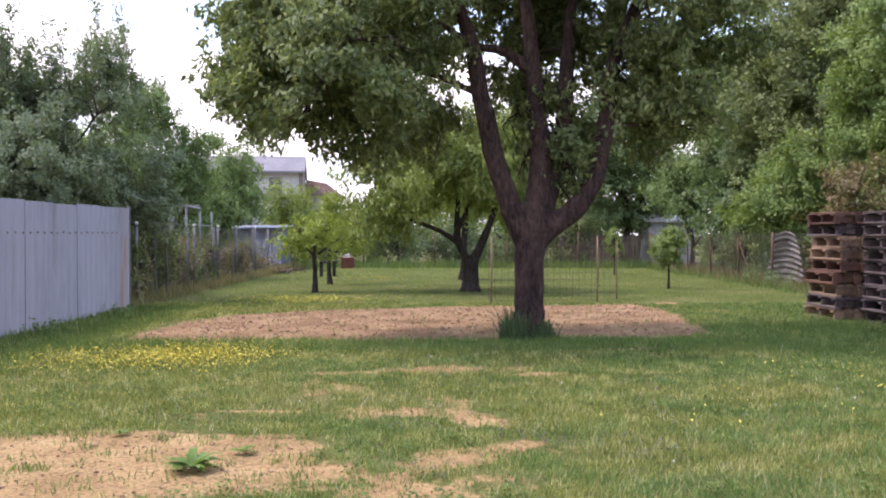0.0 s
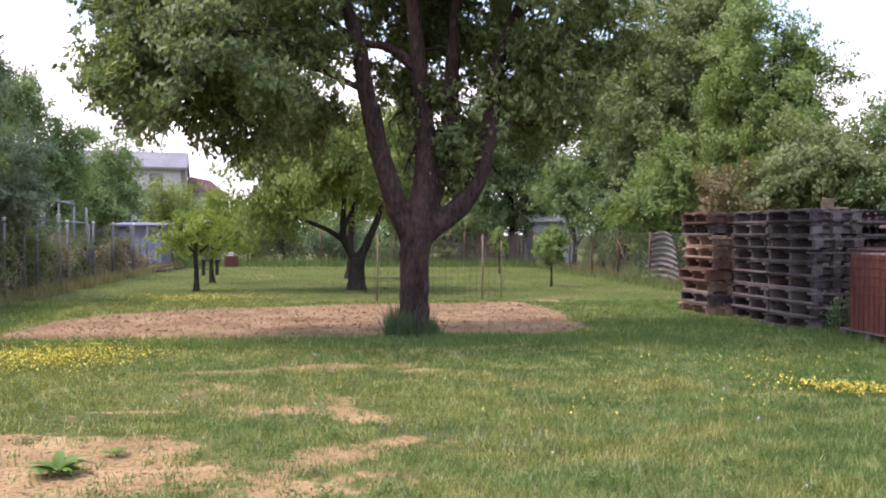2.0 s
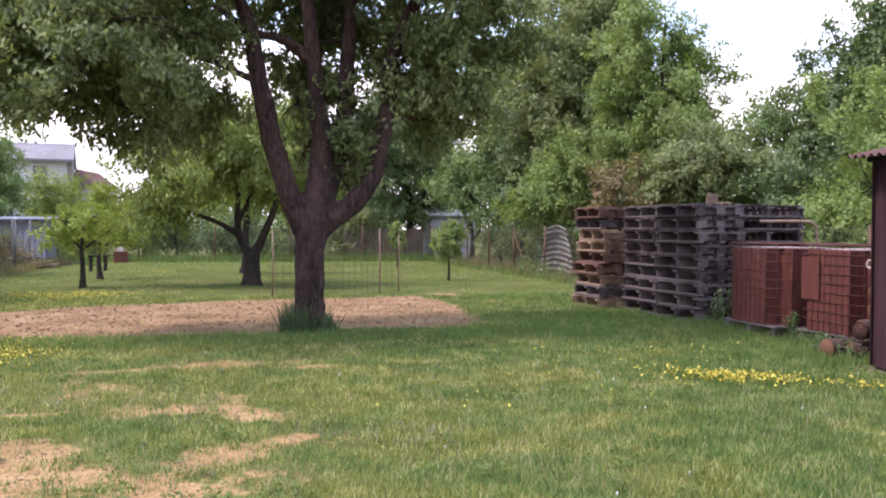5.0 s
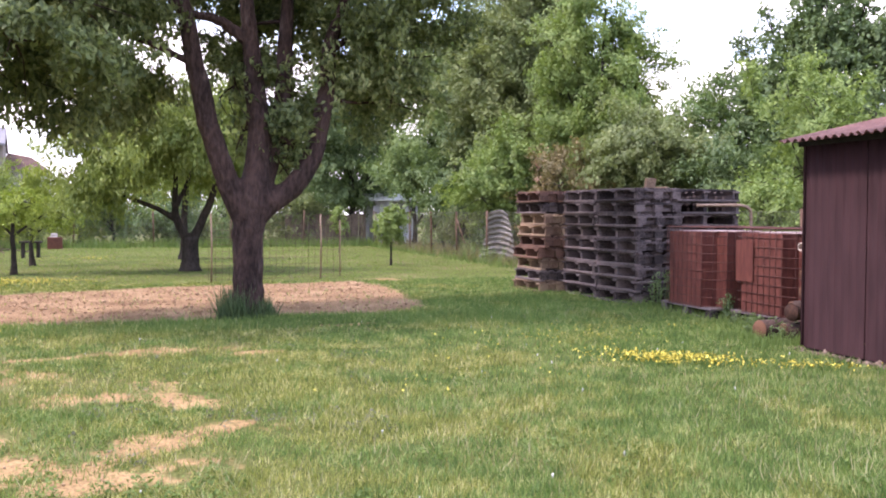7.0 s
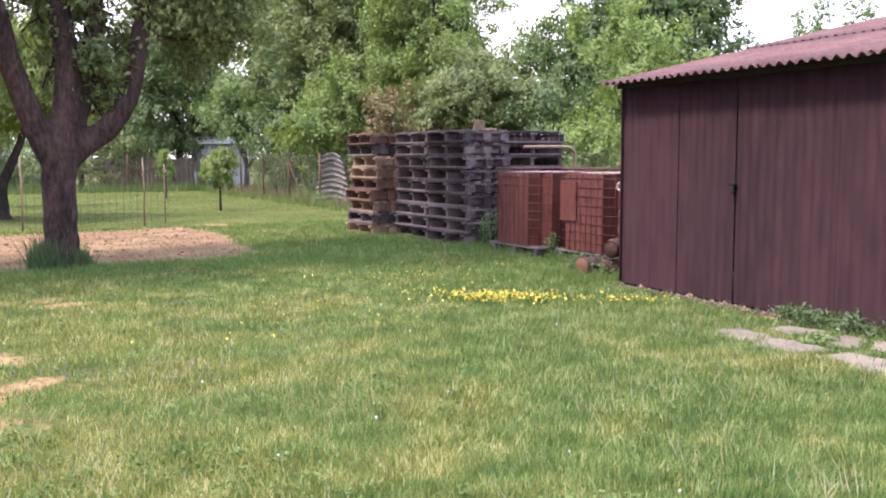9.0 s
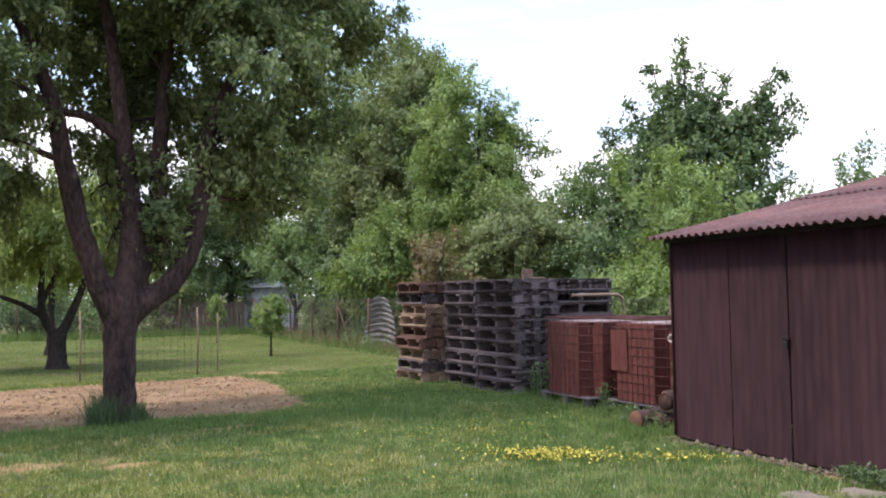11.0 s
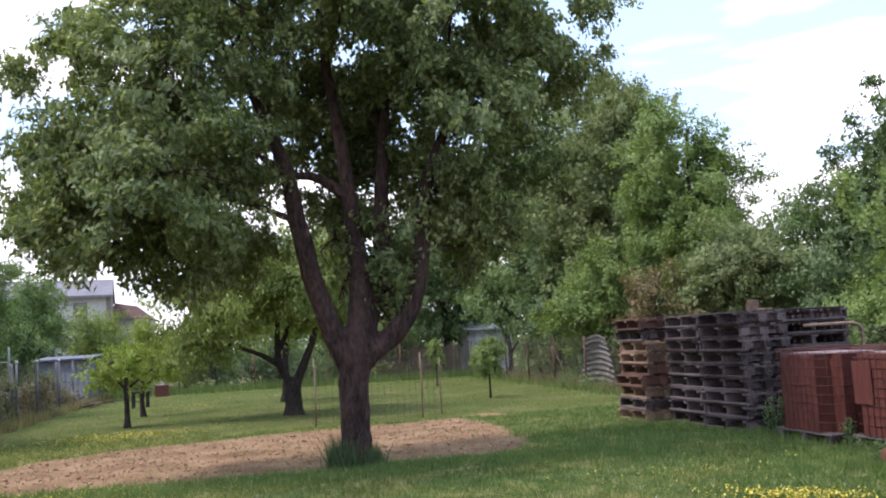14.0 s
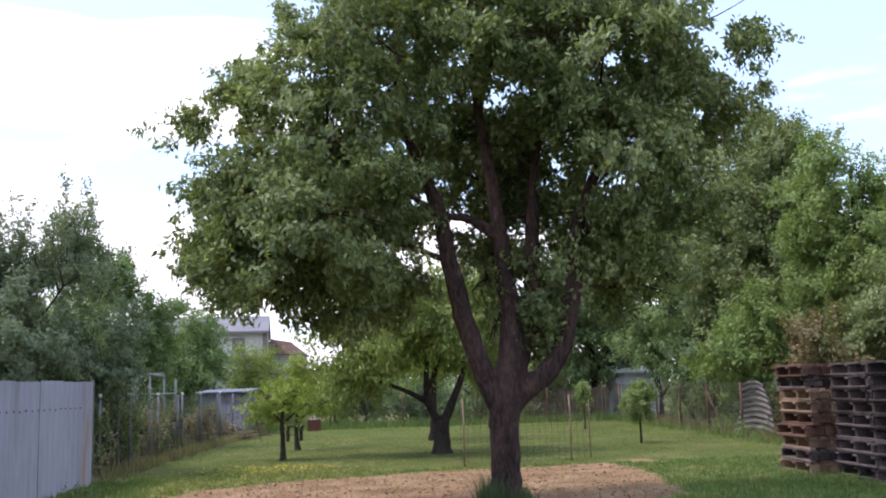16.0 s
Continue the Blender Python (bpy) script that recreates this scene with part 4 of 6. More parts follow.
# ---- logs beside the shed ----
def log(place, turn, length, r, tilt=0.0, seed=0):
    rng = np.random.default_rng(seed)
    top = empty("log", place, "sawn firewood log with rough bark in a low pile", "log", "firewood logs", turn=turn)
    top.rotation_euler[1] = tilt
    xs = np.linspace(-length / 2, length / 2, 6)
    pts = np.stack([xs, rng.normal(0, 0.008, 6), rng.normal(0, 0.008, 6)], -1)
    part_of("bark", fast_mesh("bark", *tube_arrays(pts, r * (1 + rng.normal(0, 0.03, 6)), 11, 0.05, rng, cap=False)), LOG_BARK, top, smooth=True)
    for s in (-1, 1):
        part_of("cut_end", fast_mesh("cut_end", *tube_arrays([(s * (length / 2), 0, 0), (s * (length / 2 + 0.006), 0, 0)], [r * 0.98, r * 0.95], 11)), LOG_END, top, "pale orange sawn end")


# heap beside the shed's far corner, cut ends towards the lawn: end x, y, z, radius, length, turn
for ex, ly, lz, lr, ln, tn in ((5.88, 8.16, 0.11, 0.11, 0.8, 8), (6.06, 7.92, 0.10, 0.10, 0.8, -5), (6.20, 7.70, 0.10, 0.095, 0.8, 3), (6.30, 8.40, 0.10, 0.10, 0.8, 10),
                               (6.08, 7.98, 0.305, 0.10, 0.8, 14), (6.24, 7.76, 0.29, 0.09, 0.8, 0), (6.34, 8.20, 0.30, 0.09, 0.8, 0), (6.22, 7.88, 0.485, 0.09, 0.7, -4), (6.28, 7.68, 0.47, 0.085, 0.8, 0),
                               (6.32, 8.08, 0.48, 0.09, 0.8, 0), (6.20, 7.97, 0.67, 0.095, 0.6, 12), (6.26, 7.76, 0.65, 0.085, 0.8, 0), (6.24, 7.88, 0.83, 0.08, 0.7, 6)):
    log((ex + ln / 2 + (0.07 if lz > 0.4 else 0.0), ly, lz), tn, ln, lr * 0.92, 0.0, int(lz * 1000 + ly * 10))


def bore(place, turn):
    """A short length of pale pipe on the log heap."""
    bm = bmesh.new()
    rings = []
    for x, r in ((0, 0.046), (0.9, 0.046), (0.9, 0.034), (0, 0.034)):
        rings.append([bm.verts.new((x, r * math.cos(k * math.pi / 8), r * math.sin(k * math.pi / 8))) for k in range(16)])
    for i in range(4):
        p, q = rings[i], rings[(i + 1) % 4]
        for k in range(16):
            bm.faces.new((p[k], p[(k + 1) % 16], q[(k + 1) % 16], q[k]))
    bmesh.ops.recalc_face_normals(bm, faces=bm.faces)
    ob = part("drain_pipe", bm, PIPE_PALE)
    ob.matrix_basis = pose(*place, 0, 0, turn)
    tagged(ob, "short pale plastic pipe lying on the logs", "pipe")


bore((6.20, 7.90, 0.955), 4)


# ---- bent pipe and loose boards by the pallets ----
def bent_pipe():
    pts = smooth_path([(7.1, 11.25, 1.40), (7.5, 11.25, 1.405), (7.82, 11.25, 1.40), (7.93, 11.25, 1.36), (7.97, 11.25, 1.25), (7.97, 11.25, 0.6), (7.97, 11.25, 0.0)], 30)
    ob = part_of("bent_pipe", fast_mesh("bent_pipe", *tube_arrays(pts, [0.022] * 30, 8)), PIPE_RUSTY, smooth=True)
    tagged(ob, "light brown bent steel pipe standing behind the cages", "pipe")


bent_pipe()


def offcut(place, turn, size, tilt):
    ob = part("board_offcut", boxes(((-size[0] / 2, -size[1] / 2, 0), (size[0] / 2, size[1] / 2, size[2])), bevel=0.005), PALLET_NEW)
    ob.matrix_basis = pose(*place, tilt, 0, turn)
    tagged(ob, "loose tan wooden offcut on top of the pallets", "offcut", "offcuts on the pallets")


offcut((6.74, 11.9, 9 * PH), 20, (0.2, 0.05, 0.14), 8)
offcut((6.9, 12.0, 9 * PH), -35, (0.35, 0.1, 0.022), 0)


# ---- stone slabs before the shed ----
SLABS = [  # worn outlines on the ground
    [(5.00, 5.16), (5.21, 5.12), (5.15, 4.82), (4.87, 4.69), (4.86, 4.90)],
    [(4.85, 4.65), (5.12, 4.78), (5.18, 4.45), (5.16, 4.26), (4.84, 4.30)],
    [(5.34, 5.02), (5.58, 5.06), (5.67, 4.72), (5.43, 4.66), (5.31, 4.76)],
    [(5.38, 4.61), (5.65, 4.58), (5.62, 4.38), (5.37, 4.25), (5.22, 4.31)],
    [(4.90, 4.20), (5.18, 4.17), (5.22, 3.90), (5.10, 3.58), (4.82, 3.60)],
    [(5.64, 4.34), (5.72, 4.28), (5.68, 3.70), (5.40, 3.72), (5.38, 4.16)],
]


def slab(outline, seed):
    """A thin worn slab; its edge is chipped between the corners."""
    rng = random.Random(seed)
    cx, cy = sum(p[0] for p in outline) / len(outline), sum(p[1] for p in outline) / len(outline)
    pts = []
    for (x0, y0), (x1, y1) in zip(outline, outline[1:] + outline[:1]):
        for t in (0, 0.25, 0.5, 0.75):
            pts.append((x0 + (x1 - x0) * t - cx + rng.uniform(-0.018, 0.018), y0 + (y1 - y0) * t - cy + rng.uniform(-0.018, 0.018)))
    bm = bmesh.new()
    lo = [bm.verts.new((x * 1.05, y * 1.05, -0.03)) for x, y in pts]
    hi = [bm.verts.new((x * 1.03, y * 1.03, 0.012 + rng.uniform(-0.003, 0.003))) for x, y in pts]
    mid = bm.verts.new((0, 0, 0.016))
    for i in range(len(pts)):
        j = (i + 1) % len(pts)
        bm.faces.new((lo[i], lo[j], hi[j], hi[i]))
        bm.faces.new((hi[i], hi[j], mid))
    bmesh.ops.recalc_face_normals(bm, faces=bm.faces)
    ob = part("stepping_slab", bm, SLAB)
    ob.matrix_basis = pose(cx, cy, 0)
    tagged(ob, "worn pinkish-grey concrete slab sunk in the grass", "slab", "slabs by the shed")


for k, outline in enumerate(SLABS):
    slab(outline, 40 + k)


# ---- trees on the lawn ----
PEAR_LIMBS = [
    ([(0, 0, -0.05), (0.0, 0, 0.5), (0.01, 0, 0.95), (0.03, 0, 1.25), (0.07, 0.01, 1.5), (0.13, 0.04, 1.8), (0.15, 0.06, 2.3), (0.09, 0.1, 3.0)], 0.187, (0.185, 0.19, 0.205, 0.205, 0.175, 0.145, 0.125)),
    ([(0.02, 0.0, 1.0), (-0.10, -0.03, 1.32), (-0.21, -0.04, 1.58), (-0.35, -0.06, 2.0), (-0.46, -0.06, 2.35), (-0.53, -0.05, 2.7), (-0.62, -0.03, 3.1), (-0.74, 0.0, 3.75), (-1.1, 0.1, 4.7), (-1.6, 0.2, 5.6)], 0.11, (0.138, 0.142, 0.134, 0.13, 0.127, 0.116, 0.098, 0.065, 0.04)),
    ([(0.10, 0.09, 2.85), (0.06, 0.12, 3.4), (0.0, 0.14, 4.0), (-0.17, 0.1, 5.2), (-0.28, 0, 6.6)], 0.13, 0.05),
    ([(0.10, 0.06, 1.3), (0.22, 0.12, 1.7), (0.36, 0.2, 2.15), (0.47, 0.3, 2.7), (0.52, 0.35, 3.5), (0.6, 0.4, 4.4), (0.9, 0.4, 5.6)], 0.10, (0.13, 0.125, 0.115, 0.10, 0.07, 0.04)),
    ([(0.04, 0.0, 1.05), (0.20, 0.0, 1.32), (0.38, 0.0, 1.47), (0.62, -0.02, 1.68), (0.80, -0.02, 2.0), (0.90, 0.0, 2.4), (0.98, 0.0, 2.85), (1.06, 0, 3.5), (1.5, -0.1, 4.6), (2.0, -0.1, 5.8)], 0.10, (0.132, 0.14, 0.136, 0.128, 0.122, 0.112, 0.092, 0.062, 0.04)),
    ([(0.04, 0.12, 3.38), (-0.32, 0.10, 3.62), (-0.72, 0.0, 3.70), (-1.5, -0.5, 4.1)], 0.08, 0.02),
    ([(-0.6, -0.03, 3.05), (-1.3, -0.2, 3.3), (-2.2, -0.3, 3.4), (-3.3, -0.3, 3.5)], 0.042, 0.015),
    ([(1.02, 0, 3.3), (1.6, 0.2, 3.7), (2.3, 0.3, 4.0)], 0.042, 0.015),
]
PEAR_LOBES = [
    (-3.05, -0.2, 3.9, 0.95, 1.1, 0.8), (-3.05, 0.0, 3.05, 0.75, 0.9, 0.6), (-2.75, -0.3, 2.85, 0.7, 0.8, 0.5), (-1.9, 0.2, 2.75, 0.6, 0.7, 0.4), (-2.5, -0.9, 3.1, 1.0, 1.0, 0.8), (-1.9, 0.9, 3.2, 1.2, 1.1, 0.9), (-1.95, -1.4, 3.45, 0.85, 0.8, 0.8), (-1.3, -0.6, 3.6, 0.5, 0.5, 0.5),
    (-3.0, 0.2, 4.6, 1.0, 1.0, 0.9), (-2.05, -1.0, 4.5, 1.0, 1.0, 0.9), (-2.4, 0.3, 5.5, 1.1, 1.1, 0.9), (-1.2, -0.9, 5.5, 1.1, 1.0, 0.9),
    (-1.3, 0.5, 6.5, 1.2, 1.1, 0.9), (-0.2, 0.3, 7.2, 1.1, 1.0, 0.9), (1.2, 0.0, 7.0, 1.3, 1.2, 0.9), (0.36, 0.5, 2.6, 0.25, 0.3, 0.6), (0.46, 0.10, 1.85, 0.17, 0.16, 0.34), (0.52, 0.22, 2.5, 0.26, 0.22, 0.5), (-0.02, 0.2, 2.3, 0.12, 0.14, 0.35), (0.5, -0.1, 2.15, 0.2, 0.16, 0.3), (0.8, -0.35, 4.6, 0.45, 0.4, 0.4), (0.6, -1.1, 5.6, 0.7, 0.7, 0.6), (-0.1, 1.2, 3.75, 0.8, 0.5, 0.5), (0.75, 1.3, 3.7, 0.7, 0.5, 0.5),
    (0.45, 0.5, 2.45, 0.3, 0.4, 0.55), (1.3, -1.0, 5.4, 1.1, 1.0, 0.9), (2.55, -0.1, 6.1, 1.05, 1.1, 0.9), (1.55, -0.35, 3.6, 0.5, 0.4, 0.45), (-3.55, -0.2, 3.9, 0.5, 0.6, 0.5), (0.2, 0.9, 3.3, 0.6, 0.4, 0.5), (0.3, 0.8, 4.3, 0.9, 0.5, 0.6), (2.45, 0.2, 5.2, 0.85, 1.0, 0.8),
    (1.95, 0.2, 4.4, 1.05, 1.1, 0.9), (1.5, -0.8, 4.2, 0.8, 0.8, 0.7), (1.8, 0.4, 3.3, 0.9, 1.0, 0.75), (1.85, 0.4, 2.75, 0.65, 0.8, 0.45),
    (0.3, 1.3, 4.6, 0.8, 0.7, 0.7), (0.6, 1.4, 5.9, 1.1, 1.0, 0.9), (-0.1, 0.5, 2.9, 0.25, 0.4, 0.45), (-0.9, 1.2, 4.7, 1.2, 0.6, 0.9), (1.1, 1.3, 5.0, 1.2, 0.6, 0.9), (0.0, 0.9, 5.6, 1.2, 0.6, 0.9), (-0.3, -0.6, 6.3, 1.1, 0.8, 0.8),
]
tree("pear_tree", (1.08, 11.62, 0), PEAR_LIMBS, PEAR_LOBES, LEAF_PEAR, BARK, "old pear tree with a forked grey-brown trunk and dense green crown",
     seed=3, fuse=4, density=96, leaves=25, length=0.098, width=0.048, spread=0.13, droop=0.35, seg=14, fill=0.45, bunch=12, loose=0.135, twig=0.028, twigs=6)

PLUM_LIMBS = [
    ([(0, 0, -0.05), (0, 0, 0.4), (0.02, 0, 0.72)], 0.19, 0.17),
    ([(0, 0, 0.6), (-0.25, 0, 1.05), (-0.32, 0, 1.5), (-0.3, 0, 2.2), (-0.5, 0, 3.2)], 0.11, 0.04),
    ([(-0.25, 0, 1.1), (-0.7, -0.1, 1.38), (-1.3, -0.2, 1.62), (-2.2, -0.2, 2.0)], 0.075, 0.03),
    ([(0.03, 0, 0.62), (0.25, 0, 1.1), (0.5, 0, 1.7), (0.7, 0, 2.5), (1.0, 0, 3.4)], 0.12, 0.04),
    ([(-0.3, 0, 1.4), (0.0, 0.3, 2.1), (0.1, 0.5, 3.2)], 0.07, 0.03),
]
PLUM_LOBES = [(-2.3, 0, 2.2, 0.9, 1.0, 0.75), (-1.5, -0.6, 2.4, 0.9, 0.9, 0.8), (-0.7, 0.3, 2.7, 0.9, 1.0, 0.8), (-1.6, 0.2, 3.1, 0.9, 1.0, 0.8),
              (-0.6, -0.5, 3.5, 0.9, 1.0, 0.8), (0.3, 0, 3.6, 1.0, 1.1, 0.8), (0.9, -0.3, 2.9, 0.9, 1.0, 0.8), (1.4, 0.3, 2.3, 0.8, 0.9, 0.7),
              (0.2, 0.9, 2.6, 1.0, 0.8, 0.7), (-1.9, -0.3, 1.75, 0.6, 0.7, 0.4), (0.1, -0.9, 2.7, 0.8, 0.8, 0.6)]
tree("plum_tree", (0.63, 21.15, 0), PLUM_LIMBS, PLUM_LOBES, LEAF_PLUM, BARK_DARK, "spreading fruit tree with drooping light green leaves on the lawn",
     seed=4, fuse=4, density=90, leaves=18, length=0.13, width=0.05, spread=0.2, droop=0.9, seg=10, fill=0.4, bunch=8, loose=0.17, twig=0.03)
tree("plum_tree", (0.60, 26.5, 0), [([(0, 0, -0.05), (0.02, 0, 0.5), (0, 0, 1.1), (0.1, 0, 2.2)], 0.14, 0.07)],
     [(-0.5, 0, 2.3, 1.0, 1.0, 0.8), (0.6, 0, 2.4, 1.0, 1.0, 0.8), (0, 0, 3.2, 1.0, 1.0, 0.8)], LEAF_PLUM, BARK_DARK,
     "fruit tree further back on the lawn", seed=14, density=40, leaves=12, length=0.14, width=0.06, spread=0.22, droop=0.6)

tree("young_tree", (-2.87, 20.75, 0), [([(0, 0, -0.03), (0.0, 0, 0.45), (-0.02, 0, 0.85), (0.03, 0, 1.3)], 0.062, 0.035), ([(0, 0, 0.8), (-0.3, 0, 1.1), (-0.55, 0, 1.3)], 0.03, 0.012), ([(0, 0, 0.8), (0.3, 0.1, 1.05), (0.6, 0.1, 1.25)], 0.03, 0.012)],
     [(-0.6, 0, 1.12, 0.36, 0.4, 0.3), (-0.25, -0.1, 1.4, 0.42, 0.4, 0.34), (0.2, 0, 1.5, 0.42, 0.4, 0.28), (0.1, 0.1, 1.1, 0.45, 0.4, 0.28), (-0.3, 0.2, 1.05, 0.4, 0.4, 0.25)], LEAF_LIME, BARK_DARK,
     "young fruit tree with bright yellow-green leaves", seed=5, density=95, leaves=12, length=0.09, width=0.05, spread=0.1, droop=0.3, twig=0.012)
tree("young_tree", (-2.93, 24.0, 0), [([(0, 0, -0.03), (-0.03, 0, 0.5), (0.02, 0, 1.2)], 0.07, 0.035), ([(0, 0, 0.75), (0.3, 0.1, 0.95), (0.7, 0.1, 1.2)], 0.03, 0.012)],
     [(0.2, 0, 1.2, 0.5, 0.5, 0.32), (0.75, 0, 1.15, 0.42, 0.4, 0.28), (0.5, 0, 1.5, 0.45, 0.4, 0.24), (-0.1, 0, 1.4, 0.4, 0.4, 0.3)], LEAF_LIME, BARK_DARK,
     "young fruit tree with bright yellow-green leaves", seed=6, density=85, leaves=12, length=0.09, width=0.05, spread=0.1, droop=0.3, twig=0.012)
tree("sapling", (5.44, 22.3, 0), [([(0, 0, -0.03), (0.0, 0, 0.5), (-0.02, 0, 1.2)], 0.028, 0.015)],
     [(0, 0, 1.05, 0.36, 0.36, 0.34), (0.15, 0, 1.25, 0.3, 0.3, 0.22), (-0.16, 0, 0.9, 0.27, 0.28, 0.25), (0.05, 0, 0.72, 0.24, 0.25, 0.2)], LEAF_FRESH, BARK_DARK,
     "small round-headed sapling on a thin stem", seed=7, density=260, leaves=12, length=0.08, width=0.045, spread=0.09, twig=0.008)
tree("sapling", (5.5, 29.7, 0), [([(0, 0, -0.03), (0.0, 0, 0.5), (-0.02, 0, 1.3)], 0.026, 0.013)],
     [(0, 0, 1.1, 0.32, 0.3, 0.34), (0.05, 0, 0.8, 0.25, 0.25, 0.25)], LEAF_FRESH, BARK_DARK,
     "small sapling on a thin stem", seed=8, density=150, leaves=12, length=0.09, width=0.05, spread=0.09, twig=0.008)


# ---- trees and shrubs beyond the fences ----
def far_tree(name, base, height, rx, mat, label, seed, crown_from=0.25, shape=1.4, lobes=16, leaf=0.17, leaves=12, density=16, ry=None, category="tree", whips=0, whip_len=1.2, size=(0.28, 0.45), fill=0.3, droop=0.2):
    rng = np.random.default_rng(seed)
    zc = height * (0.5 + crown_from * 0.5)
    rz = height * (1 - crown_from) / 2
    ry = ry or rx
    lb = random_lobes(rng, (0, 0, zc), (rx, ry, rz), lobes, size, shape)
    tr = height * 0.018 + 0.03
    limbs = [([(0, 0, -0.05), (0.05, 0, height * 0.2), (-0.05, 0.05, height * 0.5), (0, 0, height * 0.86)], tr, tr * 0.25)]
    for k in range(4):
        a = k * 1.7 + rng.random()
        r = rx * 0.6
        limbs.append(([(0, 0, height * (0.18 + 0.07 * k)), (r * 0.5 * math.cos(a), r * 0.5 * math.sin(a), height * (0.33 + 0.08 * k)), (r * math.cos(a), r * math.sin(a), height * (0.48 + 0.09 * k))], tr * 0.45, tr * 0.12))
    return tree(name, base, limbs, lb, mat, BARK_DARK, label, category, seed, density * 1.25, int((leaves + 5) * 2.2), leaf * 0.70, leaf * 0.46, leaf * 1.5, droop, 7, fill, 0.02, 3, bunch=7, loose=leaf * 1.35, whips=whips, whip_len=whip_len, simple=True)


# right-hand neighbour's garden
far_tree("tall_tree", (11.7, 29.5, 0), 10.4, 2.8, LEAF_OLIVE, "tall olive-green broadleaf tree beyond the fence", 21, 0.1, 1.0, 26, 0.19, 13, 20, whips=4, whip_len=0.8)
far_tree("tall_tree", (10.9, 33.5, 0), 10.2, 2.4, LEAF_MID, "mid green broadleaf tree beyond the rusty fence", 38, 0.12, 1.1, 20, 0.19, 13, 20)
far_tree("tall_tree", (7.6, 38.5, 0), 8.2, 2.3, LEAF_DARK, "dark green broadleaf tree beyond the far fence", 22, 0.15, 1.3, 20, 0.2, 12, 16)
far_tree("tall_tree", (12.15, 24.2, 0), 8.25, 1.7, LEAF_FRESH, "light green cone-shaped tree beyond the fence", 23, 0.08, 1.0, 24, 0.16, 13, 24, whips=3)
far_tree("tall_tree", (13.3, 21.0, 0), 4.2, 1.6, LEAF_MID, "mid green tree with thin upright shoots", 24, 0.1, 1.3, 16, 0.16, 12, 22, whips=14, whip_len=0.9)
WALNUT_TIPS = ((0.0, 7.7), (-0.8, 7.3), (-1.45, 6.3), (-2.2, 5.7), (-2.6, 4.7), (1.0, 6.9), (2.2, 6.9), (2.5, 5.4), (2.6, 6.1), (0.4, 7.1), (-0.4, 6.7), (1.7, 6.2))


def walnut():
    """A wide fan of rising boughs, each ending in a loose spray."""
    rng = np.random.default_rng(25)
    limbs = [([(0, 0, -0.05), (0.05, 0, 1.2), (0, 0, 2.6), (0.1, 0, 4.2)], 0.17, 0.08)]
    lobes = [(0, 0, 3.9, 1.9, 1.8, 1.5), (-1.0, 0.6, 3.4, 1.5, 1.4, 1.2), (1.1, -0.8, 3.6, 1.5, 1.4, 1.2), (0.2, 0.2, 5.2, 1.2, 1.2, 0.8)]
    for k, (d, z) in enumerate(WALNUT_TIPS):
        back = rng.uniform(-0.8, 0.8)
        tip = np.array([d * 0.775 + back * 0.63, -d * 0.63 + back * 0.775, z])
        root = np.array([0, 0, 2.2 + 0.1 * k])
        mid = root * 0.5 + tip * 0.5 + [0, 0, 0.25]
        limbs.append(([root, mid, tip], 0.06, 0.012))
        for f, r in ((1.0, 0.2), (0.88, 0.28), (0.75, 0.42), (0.6, 0.6)):
            c = root + (tip - root) * f + [0, 0, 0.25 * 4 * f * (1 - f)] + rng.normal(0, 0.06, 3)
            lobes.append((*c, r, r, r * 0.75))
    tree("walnut_tree", (15.7, 19.3, 0), limbs, lobes, LEAF_DARK, BARK_DARK, "large dark green tree with an open ragged crown", seed=25,
         density=44, leaves=16, length=0.15, width=0.08, spread=0.2, droop=0.1, seg=7, fill=0.3, twig=0.015, twigs=2)


walnut()
far_tree("garden_tree", (12.3, 15.2, 0), 4.0, 1.6, LEAF_FRESH, "light green fruit tree behind the shed", 26, 0.25, 1.1, 16, 0.13, 13, 16, whips=10, whip_len=0.6)
far_tree("garden_tree", (11.2, 20.2, 0), 4.1, 2.0, LEAF_OLIVE, "olive-green fruit tree beyond the pallets", 27, 0.1, 1.1, 18, 0.14, 13, 26)
far_tree("fresh_bush", (10.0, 26.2, 0), 4.0, 1.75, LEAF_FRESH, "bright green leafy bush beyond the fence", 28, 0.02, 1.1, 18, 0.16, 13, 26, category="bush")
far_tree("dark_bush", (9.3, 34.6, 0), 4.2, 1.6, LEAF_MID, "dense green bush beside the fence corner", 29, 0.48, 1.0, 14, 0.17, 12, 24, category="bush")
far_tree("reddish_bush", (9.25, 20.6, 0), 3.0, 0.95, LEAF_RED, "reddish-brown leaved shrub behind the pallets", 30, 0.25, 1.0, 12, 0.13, 10, 24, category="bush", whips=6, whip_len=0.5)
far_tree("fresh_bush", (10.6, 14.2, 0), 2.2, 1.2, LEAF_FRESH, "bright green shrub behind the rusty cages", 31, 0.02, 1.0, 12, 0.12, 12, 30, category="bush")
far_tree("garden_tree", (15.0, 12.0, 0), 3.5, 1.9, LEAF_MID, "green garden tree behind the shed roof", 32, 0.2, 1.1, 14, 0.13, 11, 10, whips=26, whip_len=0.8)
far_tree("tall_tree", (13.9, 27.5, 0), 5.6, 1.7, LEAF_MID, "green tree among the neighbouring garden trees", 33, 0.1, 1.2, 16, 0.18, 11, 15)
far_tree("tall_tree", (19.0, 24.0, 0), 5.5, 2.6, LEAF_DARK, "dark green tree far beyond the fence", 34, 0.1, 1.1, 14, 0.2, 10, 12)
